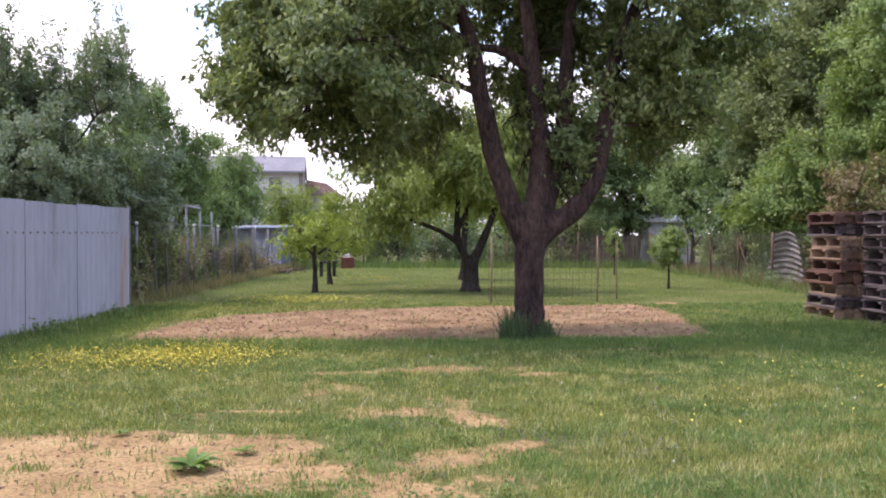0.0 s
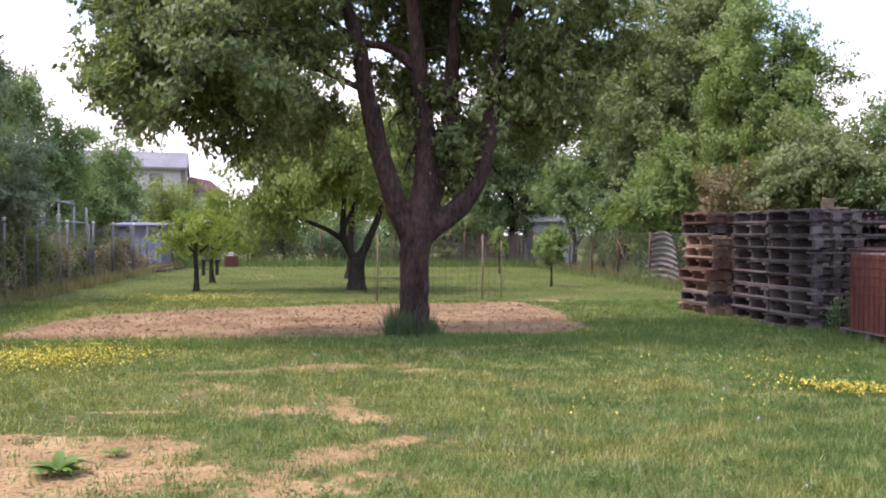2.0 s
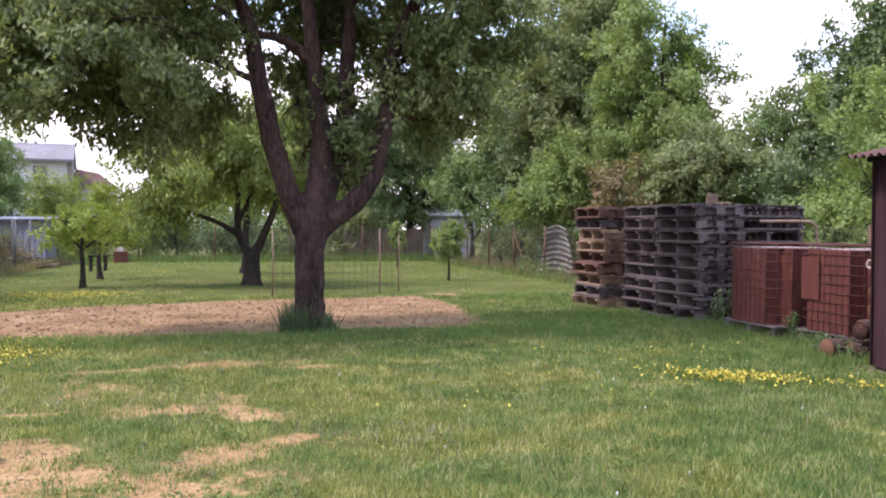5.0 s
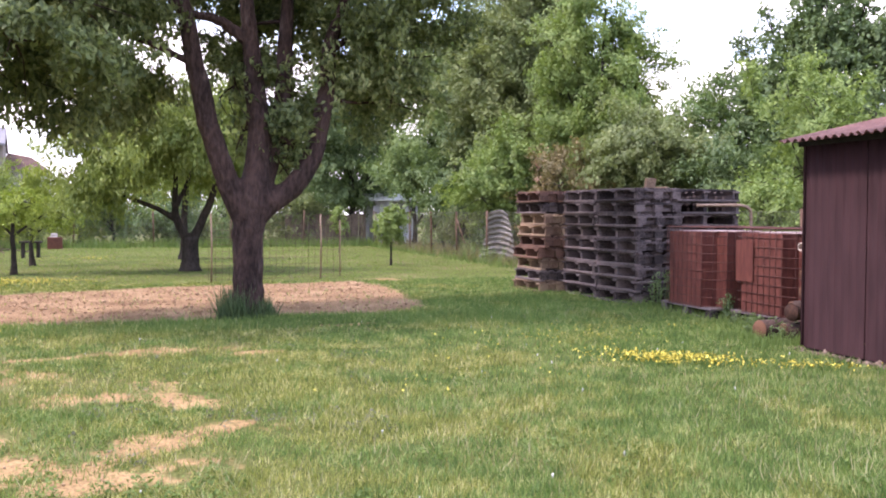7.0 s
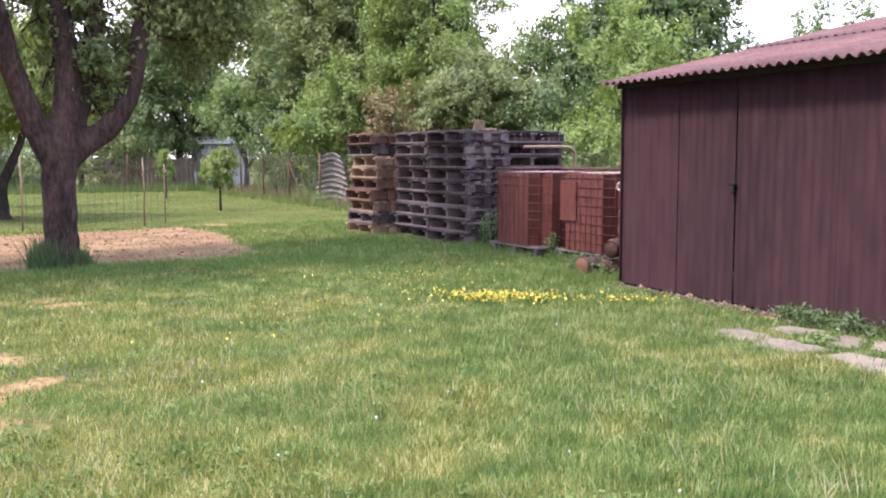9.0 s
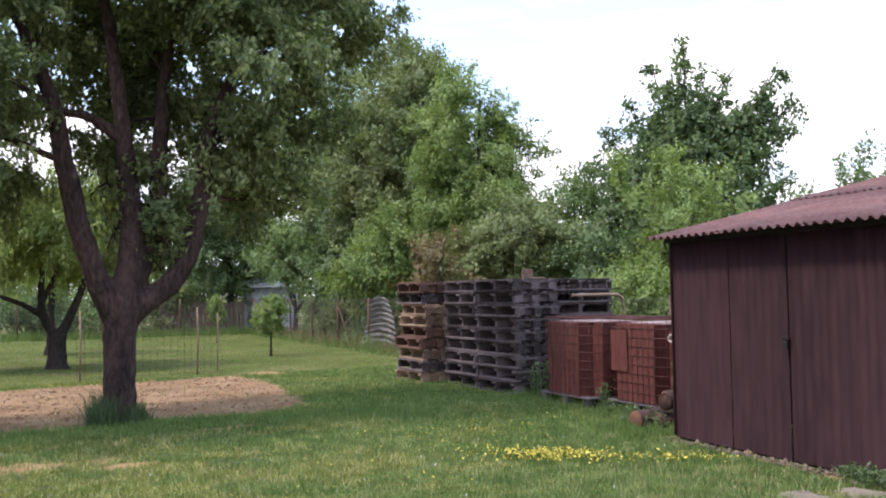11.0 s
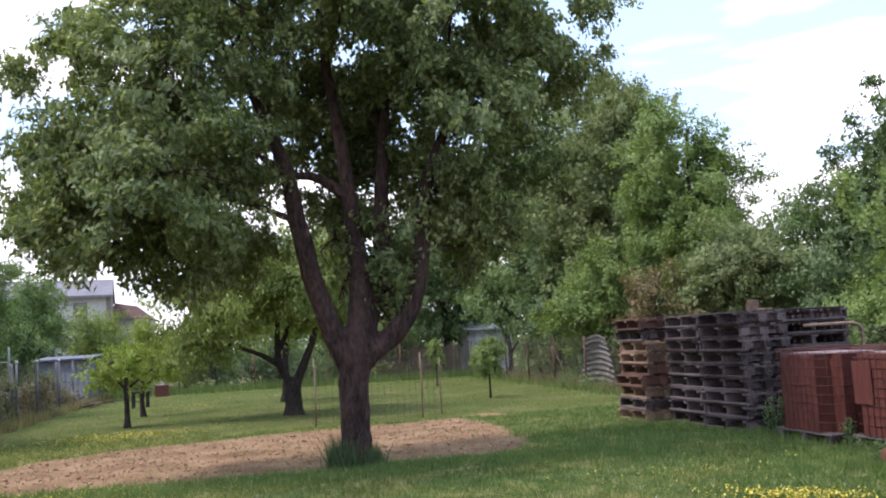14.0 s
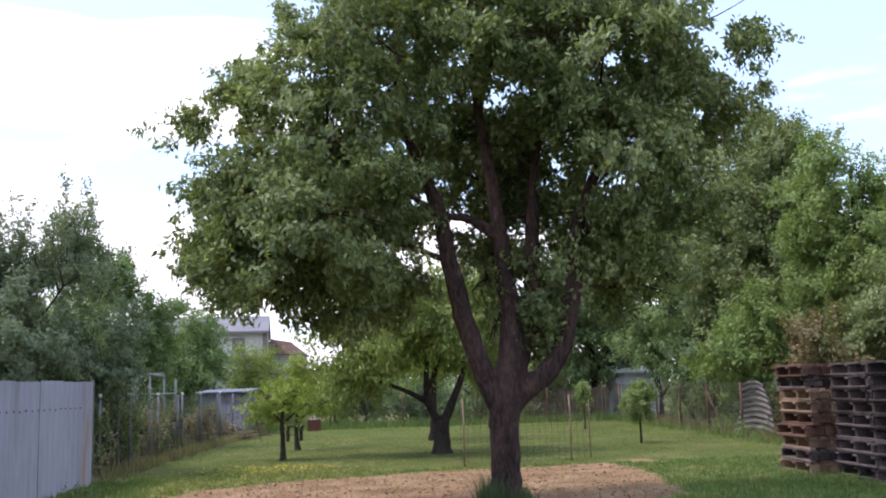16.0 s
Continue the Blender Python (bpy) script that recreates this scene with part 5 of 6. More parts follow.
far_tree("tall_tree", (4.4, 44.0, 0), 5.2, 2.2, LEAF_MID, "green tree beyond the far fence", 35, 0.1, 1.1, 14, 0.2, 11, 14)
far_tree("dark_bush", (10.3, 31.0, 0), 4.6, 1.6, LEAF_DARK, "dark shady bush beyond the fence", 36, 0.02, 1.1, 14, 0.18, 11, 20, category="bush")
far_tree("dark_bush", (12.4, 17.4, 0), 2.9, 1.6, LEAF_DARK, "dark shady bush beyond the pallets", 37, 0.02, 1.0, 14, 0.15, 11, 20, category="bush")

# far end
for k, (bx, by, bh, br, bm_) in enumerate(((-4.6, 38.2, 1.9, 1.3, LEAF_PLUM), (-1.9, 38.6, 2.4, 1.5, LEAF_MID), (0.6, 38.0, 1.8, 1.3, LEAF_DARK), (2.8, 38.4, 2.2, 1.5, LEAF_MID),
                                         (5.2, 38.2, 2.4, 1.3, LEAF_OLIVE), (-3.4, 42.0, 3.3, 1.9, LEAF_PLUM), (0.2, 43.0, 3.5, 2.2, LEAF_MID), (-6.9, 44.0, 3.75, 1.8, LEAF_PLUM), (7.0, 44.5, 4.3, 1.8, LEAF_MID), (10.6, 42.5, 4.5, 1.7, LEAF_FRESH))):
    far_tree("far_bush", (bx, by, 0), bh, br, bm_, "leafy garden shrub beyond the far fence", 50 + k, 0.02, 1.0, 10, 0.18, 10, 16, category="bush")

# left-hand neighbour's garden
far_tree("apple_tree", (-7.75, 17.6, 0), 4.7, 2.4, LEAF_GREY, "grey-green apple tree with long bare shoots behind the metal fence", 41, 0.1, 1.0, 28, 0.11, 15, 34, whips=60, whip_len=1.1)
far_tree("apple_tree", (-10.6, 15.6, 0), 5.6, 2.0, LEAF_MID, "green tree behind the metal fence", 42, 0.1, 1.2, 16, 0.13, 12, 26)
far_tree("garden_tree", (-8.2, 27.0, 0), 5.4, 1.7, LEAF_MID, "mid green fruit tree behind the wire fence", 43, 0.15, 1.1, 16, 0.14, 12, 26, whips=6, whip_len=0.5)
far_tree("garden_tree", (-9.3, 24.0, 0), 4.1, 1.6, LEAF_MID, "green fruit tree behind the wire fence", 44, 0.1, 1.1, 14, 0.14, 12, 24)
far_tree("garden_tree", (-9.0, 37.0, 0), 3.9, 1.4, LEAF_MID, "light green fruit tree behind the wire fence", 45, 0.15, 1.1, 14, 0.15, 12, 22)
far_tree("garden_tree", (-9.0, 39.0, 0), 5.7, 1.5, LEAF_MID, "green garden tree beyond the far fence", 46, 0.1, 1.1, 14, 0.18, 11, 16)
far_tree("garden_tree", (-11.5, 34.0, 0), 5.0, 2.2, LEAF_MID, "green garden tree in the neighbouring plot", 47, 0.1, 1.1, 14, 0.18, 11, 16)
far_tree("vine_bush", (-6.6, 18.0, 0), 1.5, 0.7, LEAF_OLIVE, "straggly green shrub behind the wire fence", 48, 0.02, 1.0, 10, 0.10, 9, 40, category="bush")
far_tree("vine_bush", (-6.7, 22.3, 0), 1.4, 0.75, LEAF_MID, "straggly green shrub behind the wire fence", 49, 0.02, 1.0, 10, 0.10, 9, 34, category="bush")


for k, (bx, by, bh, br, bm_) in enumerate(((-6.3, 16.9, 1.5, 0.4, LEAF_OLIVE), (-6.25, 18.1, 1.25, 0.4, LEAF_BROWN), (-6.3, 19.3, 1.35, 0.45, LEAF_OLIVE), (-6.3, 20.5, 1.4, 0.45, LEAF_OLIVE), (-6.3, 22.0, 1.0, 0.45, LEAF_BROWN), (-6.3, 23.6, 1.15, 0.5, LEAF_OLIVE), (-6.4, 25.4, 1.2, 0.6, LEAF_BROWN), (-6.4, 27.6, 0.8, 0.6, LEAF_BROWN), (-6.4, 30.0, 0.8, 0.6, LEAF_BROWN), (-7.0, 31.9, 1.15, 0.55, LEAF_OLIVE))):
    far_tree("fence_shrub", (bx, by, 0), bh, br, bm_, "straggly brownish-green shrub behind the wire fence", 70 + k, 0.02, 1.0, 9, 0.11, 8, 34, category="bush", whips=4, whip_len=0.3)
for k, (bx, by, bh, br, bm_) in enumerate(((9.5, 31.5, 1.5, 0.8, LEAF_MID), (9.4, 28.6, 1.3, 0.8, LEAF_OLIVE), (9.5, 25.6, 1.35, 0.8, LEAF_DARK), (9.6, 22.9, 1.2, 0.7, LEAF_RED), (9.6, 19.6, 1.5, 0.8, LEAF_MID), (9.6, 16.6, 1.4, 0.8, LEAF_OLIVE))):
    far_tree("fence_shrub", (bx, by, 0), bh, br, bm_, "low tangled shrub behind the rusty fence", 80 + k, 0.02, 1.0, 9, 0.13, 6, 24, category="bush")


# ---- house and sheds in the distance ----
def house():
    top = empty("house", (-12.85, 66.0, 0), "distant two-storey off-white house with a grey roof", "house", turn=7.5)
    part("wall", boxes(((-5.0, 0, 0), (2.55, 0.3, 5.9))), HOUSE_WALL, top)
    part("wall", boxes(((-5.0, 9.7, 0), (2.55, 10.0, 5.9))), HOUSE_WALL, top)
    part("gable_wall", bm_poly([(2.55, 0, 0), (2.55, 10, 0), (2.55, 10, 5.9), (2.55, 3.2, 7.0), (2.55, 0, 5.9)], 0.3), HOUSE_GABLE, top)
    bm = bmesh.new()
    for y0, z0, y1, z1 in ((-0.5, 5.62, 3.2, 6.95), (3.2, 6.95, 10.4, 5.7)):
        a = [bm.verts.new((x, y, z)) for x, y, z in ((-5.4, y0, z0), (3.0, y0, z0), (3.0, y1, z1), (-5.4, y1, z1))]
        b = [bm.verts.new((v.co.x, v.co.y, v.co.z + 0.16)) for v in a]
        bm.faces.new(b)
        bm.faces.new(a[::-1])
        for i in range(4):
            j = (i + 1) % 4
            bm.faces.new((a[i], a[j], b[j], b[i]))
    part("roof", bm, HOUSE_ROOF, top)
    for wx, wz in ((-1.2, 4.3), (0.9, 4.3), (-1.2, 1.4), (0.9, 1.4)):
        w = part("window", boxes(((wx - 0.55, -0.05, wz), (wx + 0.55, 0.0, wz + 1.15))), HOUSE_WALL, top)
        part("pane", boxes(((wx - 0.45, -0.07, wz + 0.1), (wx + 0.45, -0.055, wz + 1.05))), WINDOW_DARK, w)
    part("chimney", boxes(((0.4, 3.0, 6.6), (0.55, 3.15, 7.25))), HOUSE_GABLE, top)
    top2 = empty("house", (-10.0, 72.0, 0), "distant house with a brown tiled roof", "house")
    part("wall", boxes(((-1.0, 0, 0), (1.6, 6, 4.4))), HOUSE_WALL, top2)
    bm = bmesh.new()
    a = [bm.verts.new(p) for p in ((-1.2, -0.4, 4.3), (1.8, -0.4, 4.3), (1.8, 6.4, 4.3), (-1.2, 6.4, 4.3), (-1.0, 3, 5.7), (0.6, 3, 5.4))]
    for q in ((0, 1, 5, 4), (2, 3, 4, 5), (1, 2, 5), (3, 0, 4), (3, 2, 1, 0)):
        bm.faces.new([a[i] for i in q])
    part("roof", bm, TILE_ROOF, top2)


house()


def small_shed(name, place, size, turn, wall, roof, label, rise=0.25):
    top = empty(name, (*place, 0), label, "shed", turn=turn)
    sx, sy, h = size
    co, tr = ribbed_sheet(sx, h, 0.2, 0.012, 6)
    part_of("front_wall", fast_mesh("front_wall", co, tr), wall, top)
    part("side_wall", boxes(((0, 0.02, 0), (0.03, sy, h))), wall, top)
    part("side_wall", boxes(((sx - 0.03, 0.02, 0), (sx, sy, h))), wall, top)
    part("back_wall", boxes(((0, sy, 0), (sx, sy + 0.03, h + rise))), wall, top)
    bm = bmesh.new()
    a = [bm.verts.new(p) for p in ((-0.15, -0.2, h), (sx + 0.15, -0.2, h), (sx + 0.15, sy + 0.2, h + rise), (-0.15, sy + 0.2, h + rise))]
    b = [bm.verts.new((v.co.x, v.co.y, v.co.z + 0.05)) for v in a]
    bm.faces.new(b)
    bm.faces.new(a[::-1])
    for i in range(4):
        j = (i + 1) % 4
        bm.faces.new((a[i], a[j], b[j], b[i]))
    part("roof", bm, roof, top)


small_shed("garden_shed", (-7.5, 33.6), (1.6, 2.0, 1.50), 0, SHED_BLUE, SHED_BLUE, "low blue-grey metal shed behind the wire fence", 0.1)
small_shed("garden_shed", (8.35, 37.6), (1.9, 2.0, 1.8), 0, HUT_GREY, WHITE_PLASTIC, "pale grey hut with a white roof beyond the fence corner", 0.35)


def brush_heap():
    rng = np.random.default_rng(8)
    out = []
    for _ in range(160):
        c = np.array([rng.normal(0, 0.9), rng.normal(0, 0.8), 0])
        c[2] = max(0.04, 0.55 * math.exp(-(c[0] ** 2 + c[1] ** 2)) * rng.random())
        d = rng.normal(0, 1, 3)
        d[2] *= 0.25
        d /= np.linalg.norm(d)
        ln = rng.uniform(0.4, 1.2)
        p = np.array([c - d * ln / 2, c + d * ln / 2])
        p[:, 2] = np.maximum(p[:, 2], 0.02)
        out.append(tube_arrays(p, [0.022, 0.012], 4))
    ob = part_of("brushwood_heap", fast_mesh("brushwood_heap", *merge(out)), BARE_WOOD)
    ob.location = (-6.9, 31.5, 0)
    tagged(ob, "brown heap of cut brushwood behind the fence", "brushwood", kind="stuff")


brush_heap()


def bird_box():
    top = empty("garden_box", (-3.62, 35.2, 0), "small red-brown box with a pale top on the lawn's end", "box")
    part("body", boxes(((-0.24, -0.15, 0), (0.24, 0.15, 0.42)), bevel=0.01), BRICK_BROWN, top)
    part("lid", bm_poly([(-0.14, -0.12, 0.42), (-0.14, 0.12, 0.42), (-0.14, 0, 0.56)], 0.22), OLD_WHITE, top)


bird_box()


def bench():
    top = empty("garden_bench", (-3.55, 28.5, 0), "dark wooden bench behind the young trees", "bench")
    part("seat", boxes(((-0.30, -0.15, 0.42), (0.30, 0.15, 0.47)), bevel=0.006), BARK_DARK, top)
    for x in (-0.2, 0.2):
        part("leg", boxes(((x - 0.04, -0.12, 0), (x + 0.04, 0.12, 0.42)), bevel=0.005), BARK_DARK, top)


bench()


# ---- striped sheet leaning on the right-hand fence ----
def leaning_sheet():
    co, tr = ribbed_sheet(1.30, 1.0, 0.145, 0.034, 10, 0.006, rows=12)
    # ribs lie level: swap the axes, then bow the sheet
    c = np.stack([(co[:, 2] - 0.5) * (1.10 - 0.42 * co[:, 0]), co[:, 1] + 0.12 * np.sin(co[:, 0] * 2.3) - 0.35 * (co[:, 2] - 0.5) ** 2, co[:, 0] + 0.10 * np.sin(co[:, 2] * 3.1)], -1)
    ob = part_of("leaning_sheet", fast_mesh("leaning_sheet", c, tr), OLD_WHITE, smooth=True)
    ob.matrix_basis = pose(8.68, 23.5, 0.0, 5, 4, -45)
    tagged(ob, "off-white corrugated sheet leaning behind the fence", "sheet")


leaning_sheet()


# ---- grass ----
def blades(xy, height, width, lean, rng):
    """One bent blade at each place: a narrow triangle with its tip leant over."""
    n = len(xy)
    a = rng.random(n) * 2 * np.pi
    side = np.stack([np.cos(a), np.sin(a), np.zeros(n)], -1) * (width / 2)[:, None]
    base = np.stack([xy[:, 0], xy[:, 1], ground_height(xy[:, 0], xy[:, 1]) - 0.004], -1)
    b = rng.random(n) * 2 * np.pi
    off = np.stack([np.cos(b), np.sin(b), np.zeros(n)], -1) * (height * lean * rng.random(n))[:, None]
    tip = base + off
    tip[:, 2] += height * rng.uniform(0.75, 1.1, n)
    co = np.stack([base - side, base + side, tip], 1).reshape(-1, 3)
    return co, np.arange(3 * n).reshape(-1, 3)


def lawn():
    rng = np.random.default_rng(77)
    # nearer lawn
    n = 840000
    y = 1.7 + 15.7 * rng.random(n) ** 1.6
    x = y * (rng.uniform(-0.54, 1.40, n) + rng.normal(0, 0.07, n)) * np.where(y < 6, 1.15, 1.0)
    on_slab = np.zeros(n, bool)
    for outline in SLABS:
        on_slab |= in_bed(x, y, outline) > 0.03
    keep = (x > -5.4) & (x < 8.3) & ~((x > 5.85) & (y < 7.6)) & ~on_slab & (rng.random(n) < (y - 1.6) / 1.1) & (rng.random(n) < np.clip(1.25 - soil_value(x, y) * 1.7 - 2.2 * (fbm(x, y, 2.6, 90) - 0.45), 0.02, 1))
    x, y = x[keep], y[keep]
    tall = fbm(x, y, 0.8, 61)
    h = rng.uniform(0.025, 0.055, len(x)) * (0.6 + 1.0 * tall) * (1 + 0.25 * (y > 9))
    w = 0.0038 + 0.0005 * y
    # and round about where the camera stands
    m = 190000
    xb, yb = rng.normal(0.8, 3.6, m), rng.normal(-0.3, 2.8, m)
    kb = (yb < 3.4 + 0.9 * rng.random(m)) & (xb < 5.8) & (xb > -5.4)
    xb, yb = xb[kb], yb[kb]
    x, y = np.concatenate([x, xb]), np.concatenate([y, yb])
    h = np.concatenate([h, rng.uniform(0.02, 0.06, len(xb))])
    w = np.concatenate([w, np.full(len(xb), 0.010)])
    green = rng.random(len(x)) < np.clip(0.12 + (x + 0.2) / 4.5 + 4.0 * (fbm(x, y, 1.7, 57) - 0.5), 0.04, 0.96)
    for k, m_, txt in ((~green, GRASS, "short mown lawn grass with dry blades"), (green, GRASS_FRESH, "short fresh green lawn grass")):
        me = fast_mesh("lawn_grass", *blades(np.stack([x[k], y[k]], -1), h[k], w[k], 0.9, rng))
        tagged(part_of("lawn_grass", me, m_), txt, "grass", kind="stuff")
    # lusher strips: before the bed, along fences and pallets
    S = []
    for n, (x0, x1, y0, y1), hh in ((11000, (-4.8, 4.2, 10.2, 11.4), 0.10), (26000, (3.8, 8.2, 7.6, 13.6), 0.05), (7000, (-5.5, -4.2, 8.0, 16.5), 0.12), (4000, (-5.9, 8.2, 35.4, 37.4), 0.4),
                                    (2500, (7.7, 9.0, 14.8, 36.0), 0.22), (900, (5.7, 5.88, 2.6, 5.2), 0.11), (1600, (5.5, 6.3, 7.5, 8.6), 0.12), (1400, (6.0, 7.4, 9.0, 11.6), 0.16), (600, (5.9, 7.6, 11.1, 11.4), 0.11)):
        px, py = rng.uniform(x0, x1, n), rng.uniform(y0, y1, n)
        k = rng.random(n) < np.clip(1.1 - 1.6 * soil_value(px, py), 0, 1)
        px, py = px[k], py[k]
        S.append(blades(np.stack([px, py], -1), hh * rng.uniform(0.4, 1.2, len(px)), 0.006 + 0.0007 * py, 0.6, rng))
    # lone tufts on the bare soil
    tx, ty = rng.uniform(-3.2, 1.2, 1300), rng.uniform(3.6, 9.4, 1300)
    v = soil_value(tx, ty)
    k = (v > 0.38) & (rng.random(1300) < 0.62 * np.clip(1.5 - v, 0.15, 1))
    for ax, ay in zip(tx[k], ty[k]):
        m = rng.integers(8, 26)
        xy = np.stack([ax + rng.normal(0, 0.045, m), ay + rng.normal(0, 0.035, m)], -1)
        S.append(blades(xy, rng.uniform(0.025, 0.075, m), np.full(m, 0.007), 0.8, rng))
    # tussock round the pear tree's foot
    n = 1700
    a, r = rng.random(n) * 2 * np.pi, np.abs(rng.normal(0.22, 0.07, n))
    xy = np.stack([1.06 + r * np.cos(a) * 1.05, 11.58 + r * np.sin(a)], -1)
    T = (blades(xy, rng.uniform(0.12, 0.42, n) * np.where(xy[:, 0] < 1.05, 1.15, 0.75), np.full(n, 0.013), 0.6, rng))
    tagged(part_of("tussock", fast_mesh("tussock", *T), GRASS_DARK), "dark grass tussock round the pear tree's foot", "grass", kind="stuff")
    me = fast_mesh("long_grass", *merge(S))
    tagged(part_of("long_grass", me, GRASS_DEEP), "longer lush green grass along the edges", "grass", kind="stuff")

    n = 9000
    y = 2.4 + 9.0 * rng.random(n) ** 1.3
    x = y * rng.uniform(-0.55, 1.3, n)
    k = (x < 5.6) & (soil_value(x, y) < 0.7) & (fbm(x, y, 1.6, 97) > 0.5)
    x, y = x[k], y[k]
    me = fast_mesh("straw", *blades(np.stack([x, y], -1), rng.uniform(0.05, 0.12, len(x)), np.full(len(x), 0.0045) + 0.0004 * y, 0.9, rng))
    tagged(part_of("straw", me, STRAW), "long pale dry stalks in the lawn", "grass", kind="stuff")
    D = []
    for n, (x0, x1, y0, y1), hh in ((7000, (-6.4, -5.45, 16.3, 36.0), 0.26), (3000, (8.0, 9.6, 14.8, 36.0), 0.35), (900, (-8.0, -6.0, 29.0, 34.0), 0.3)):
        px, py = rng.uniform(x0, x1, n), rng.uniform(y0, y1, n)
        D.append(blades(np.stack([px, py], -1), hh * rng.uniform(0.3, 1.2, n), 0.006 + 0.0008 * py, 0.7, rng))
    tagged(part_of("dry_weeds", fast_mesh("dry_weeds", *merge(D)), GRASS_DRY), "brownish dry weeds along the fences", "weeds", kind="stuff")
    n = 60000
    px, py = rng.uniform(-5.4, 8.0, n), 16.5 + 19.0 * rng.random(n) ** 1.3
    k = rng.random(n) < np.clip(1.1 - 1.6 * soil_value(px, py), 0, 1)
    px, py = px[k], py[k]
    me = fast_mesh("far_lawn_grass", *blades(np.stack([px, py], -1), 0.035 * rng.uniform(0.4, 1.2, len(px)), 0.006 + 0.0006 * py, 0.9, rng))
    tagged(part_of("far_lawn_grass", me, GRASS_FAR), "short sunlit lawn grass further back", "grass", kind="stuff")


lawn()


def flowers():
    rng = np.random.default_rng(12)
    co, tr, stems = [], [], []
    for n, cx, cy, rx, ry, a in ((2300, -2.65, 9.72, 0.50, 0.5, 0.0), (650, -3.6, 9.4, 0.65, 0.45, 0), (620, 4.25, 7.08, 0.33, 0.16, -0.68), (130, 5.1, 6.47, 0.26, 0.10, -0.5), (90, 4.1, 8.9, 0.7, 0.4, 0),
                                 (900, -2.7, 17.9, 0.75, 0.5, 0), (160, -2.0, 27.0, 0.6, 0.8, 0), (24, 2.6, 6.6, 0.9, 0.3, 0), (30, 3.3, 8.0, 1.0, 0.4, 0), (20, -3.0, 6.8, 0.8, 0.4, 0)):
        p = rng.normal(0, 1, (n, 2)) * [rx, ry]
        x, y = cx + p[:, 0] * math.cos(a) - p[:, 1] * math.sin(a), cy + p[:, 0] * math.sin(a) + p[:, 1] * math.cos(a)
        h = rng.uniform(0.035, 0.075, n)
        for xx, yy, hh in zip(x, y, h):
            r = rng.uniform(0.0065, 0.0100) * (1.2 if yy > 14 else 1)
            tilt = rng.normal(0, 0.35, 2)
            t = np.arange(6) * np.pi / 3
            ring = np.stack([xx + r * np.cos(t), yy + r * np.sin(t), hh + 0.006 + r * (np.cos(t) * tilt[0] + np.sin(t) * tilt[1])], -1)
            co.append((np.concatenate([[[xx, yy, hh - 0.004]], ring]), np.array([(0, i + 1, (i + 1) % 6 + 1) for i in range(6)])))
            stems.append(np.array([[xx - 0.0025, yy, 0], [xx + 0.0025, yy, 0], [xx, yy, hh]]))
    tagged(part_of("yellow_flowers", fast_mesh("yellow_flowers", *merge(co)), PETAL), "small bright yellow flowers scattered in the grass", "flowers", kind="stuff")
    s = np.concatenate(stems)
    tagged(part_of("flower_stems", fast_mesh("flower_stems", s, np.arange(len(s)).reshape(-1, 3)), GRASS_DEEP), "thin green flower stems in the grass", "stems", kind="stuff")


flowers()


def rosette(x, y, size, n, seed):
    """A weed with broad leaves that spread from one root."""
    rng = np.random.default_rng(seed)
    top = empty("weed", (x, y, 0), "green broad-leaved weed growing on bare soil", "plant", "weeds on the soil")
    for k in range(n):
        a = k * 2.4 + rng.normal(0, 0.2)
        ln, wd, up = size * rng.uniform(0.7, 1.1), size * rng.uniform(0.12, 0.16), rng.uniform(0.4, 1.25) * (0.55 if k % 3 == 0 else 1.0)
        t = np.linspace(0, 1, 6)
        r = ln * t
        z = 0.01 + ln * up * (t - 0.62 * t ** 2)
        w = wd * np.sin(np.pi * np.clip(t * 0.92 + 0.06, 0, 1)) ** 0.8
        co, tr = [], []
        for i in range(6):
            for s in (-1, 0, 1):
                co.append((r[i] * math.cos(a) - s * w[i] * math.sin(a), r[i] * math.sin(a) + s * w[i] * math.cos(a), z[i] + abs(s) * w[i] * 0.25))
        for i in range(5):
            for s in (0, 1):
                p = i * 3 + s
                tr += [(p, p + 3, p + 4), (p, p + 4, p + 1)]
        part_of("leaf", fast_mesh("leaf", np.array(co), np.array(tr)), LEAF_WEED, top)


rosette(-1.39, 5.12, 0.165, 34, 1)
rosette(-1.20, 5.50, 0.09, 14, 2)
rosette(-2.1, 6.0, 0.08, 12, 3)


def clods():
    """Lumps of dry soil lying on the bed and the bare patches."""
    rng = np.random.default_rng(31)
    n = 4200
    x, y = rng.uniform(-4.2, 3.9, n), rng.uniform(11.2, 17.3, n)
    m = 1700
    x, y = np.concatenate([x, rng.uniform(-3.2, 0.9, m)]), np.concatenate([y, rng.uniform(4.0, 7.0, m)])
    k = soil_value(x, y) > 0.62
    x, y = x[k], y[k]
    n = len(x)
    r = np.abs(rng.normal(0, 0.010, n)) + 0.006
    r = np.where(y < 9, r * 0.55, r)
    base = np.array([(1, 0, 0), (-1, 0, 0), (0, 1, 0), (0, -1, 0), (0, 0, 0.8), (0, 0, -0.8)])
    co = base[None] * r[:, None, None] * rng.uniform(0.6, 1.4, (n, 6, 1)) + np.stack([x, y, ground_height(x, y) + r * 0.35], -1)[:, None]
    f = np.array([(0, 2, 4), (2, 1, 4), (1, 3, 4), (3, 0, 4), (2, 0, 5), (1, 2, 5), (3, 1, 5), (0, 3, 5)])
    tris = (np.arange(n)[:, None, None] * 6 + f).reshape(-1, 3)
    tagged(part_of("soil_clods", fast_mesh("soil_clods", co.reshape(-1, 3), tris), CLOD), "loose lumps of dry tan soil", "soil", kind="stuff")


clods()


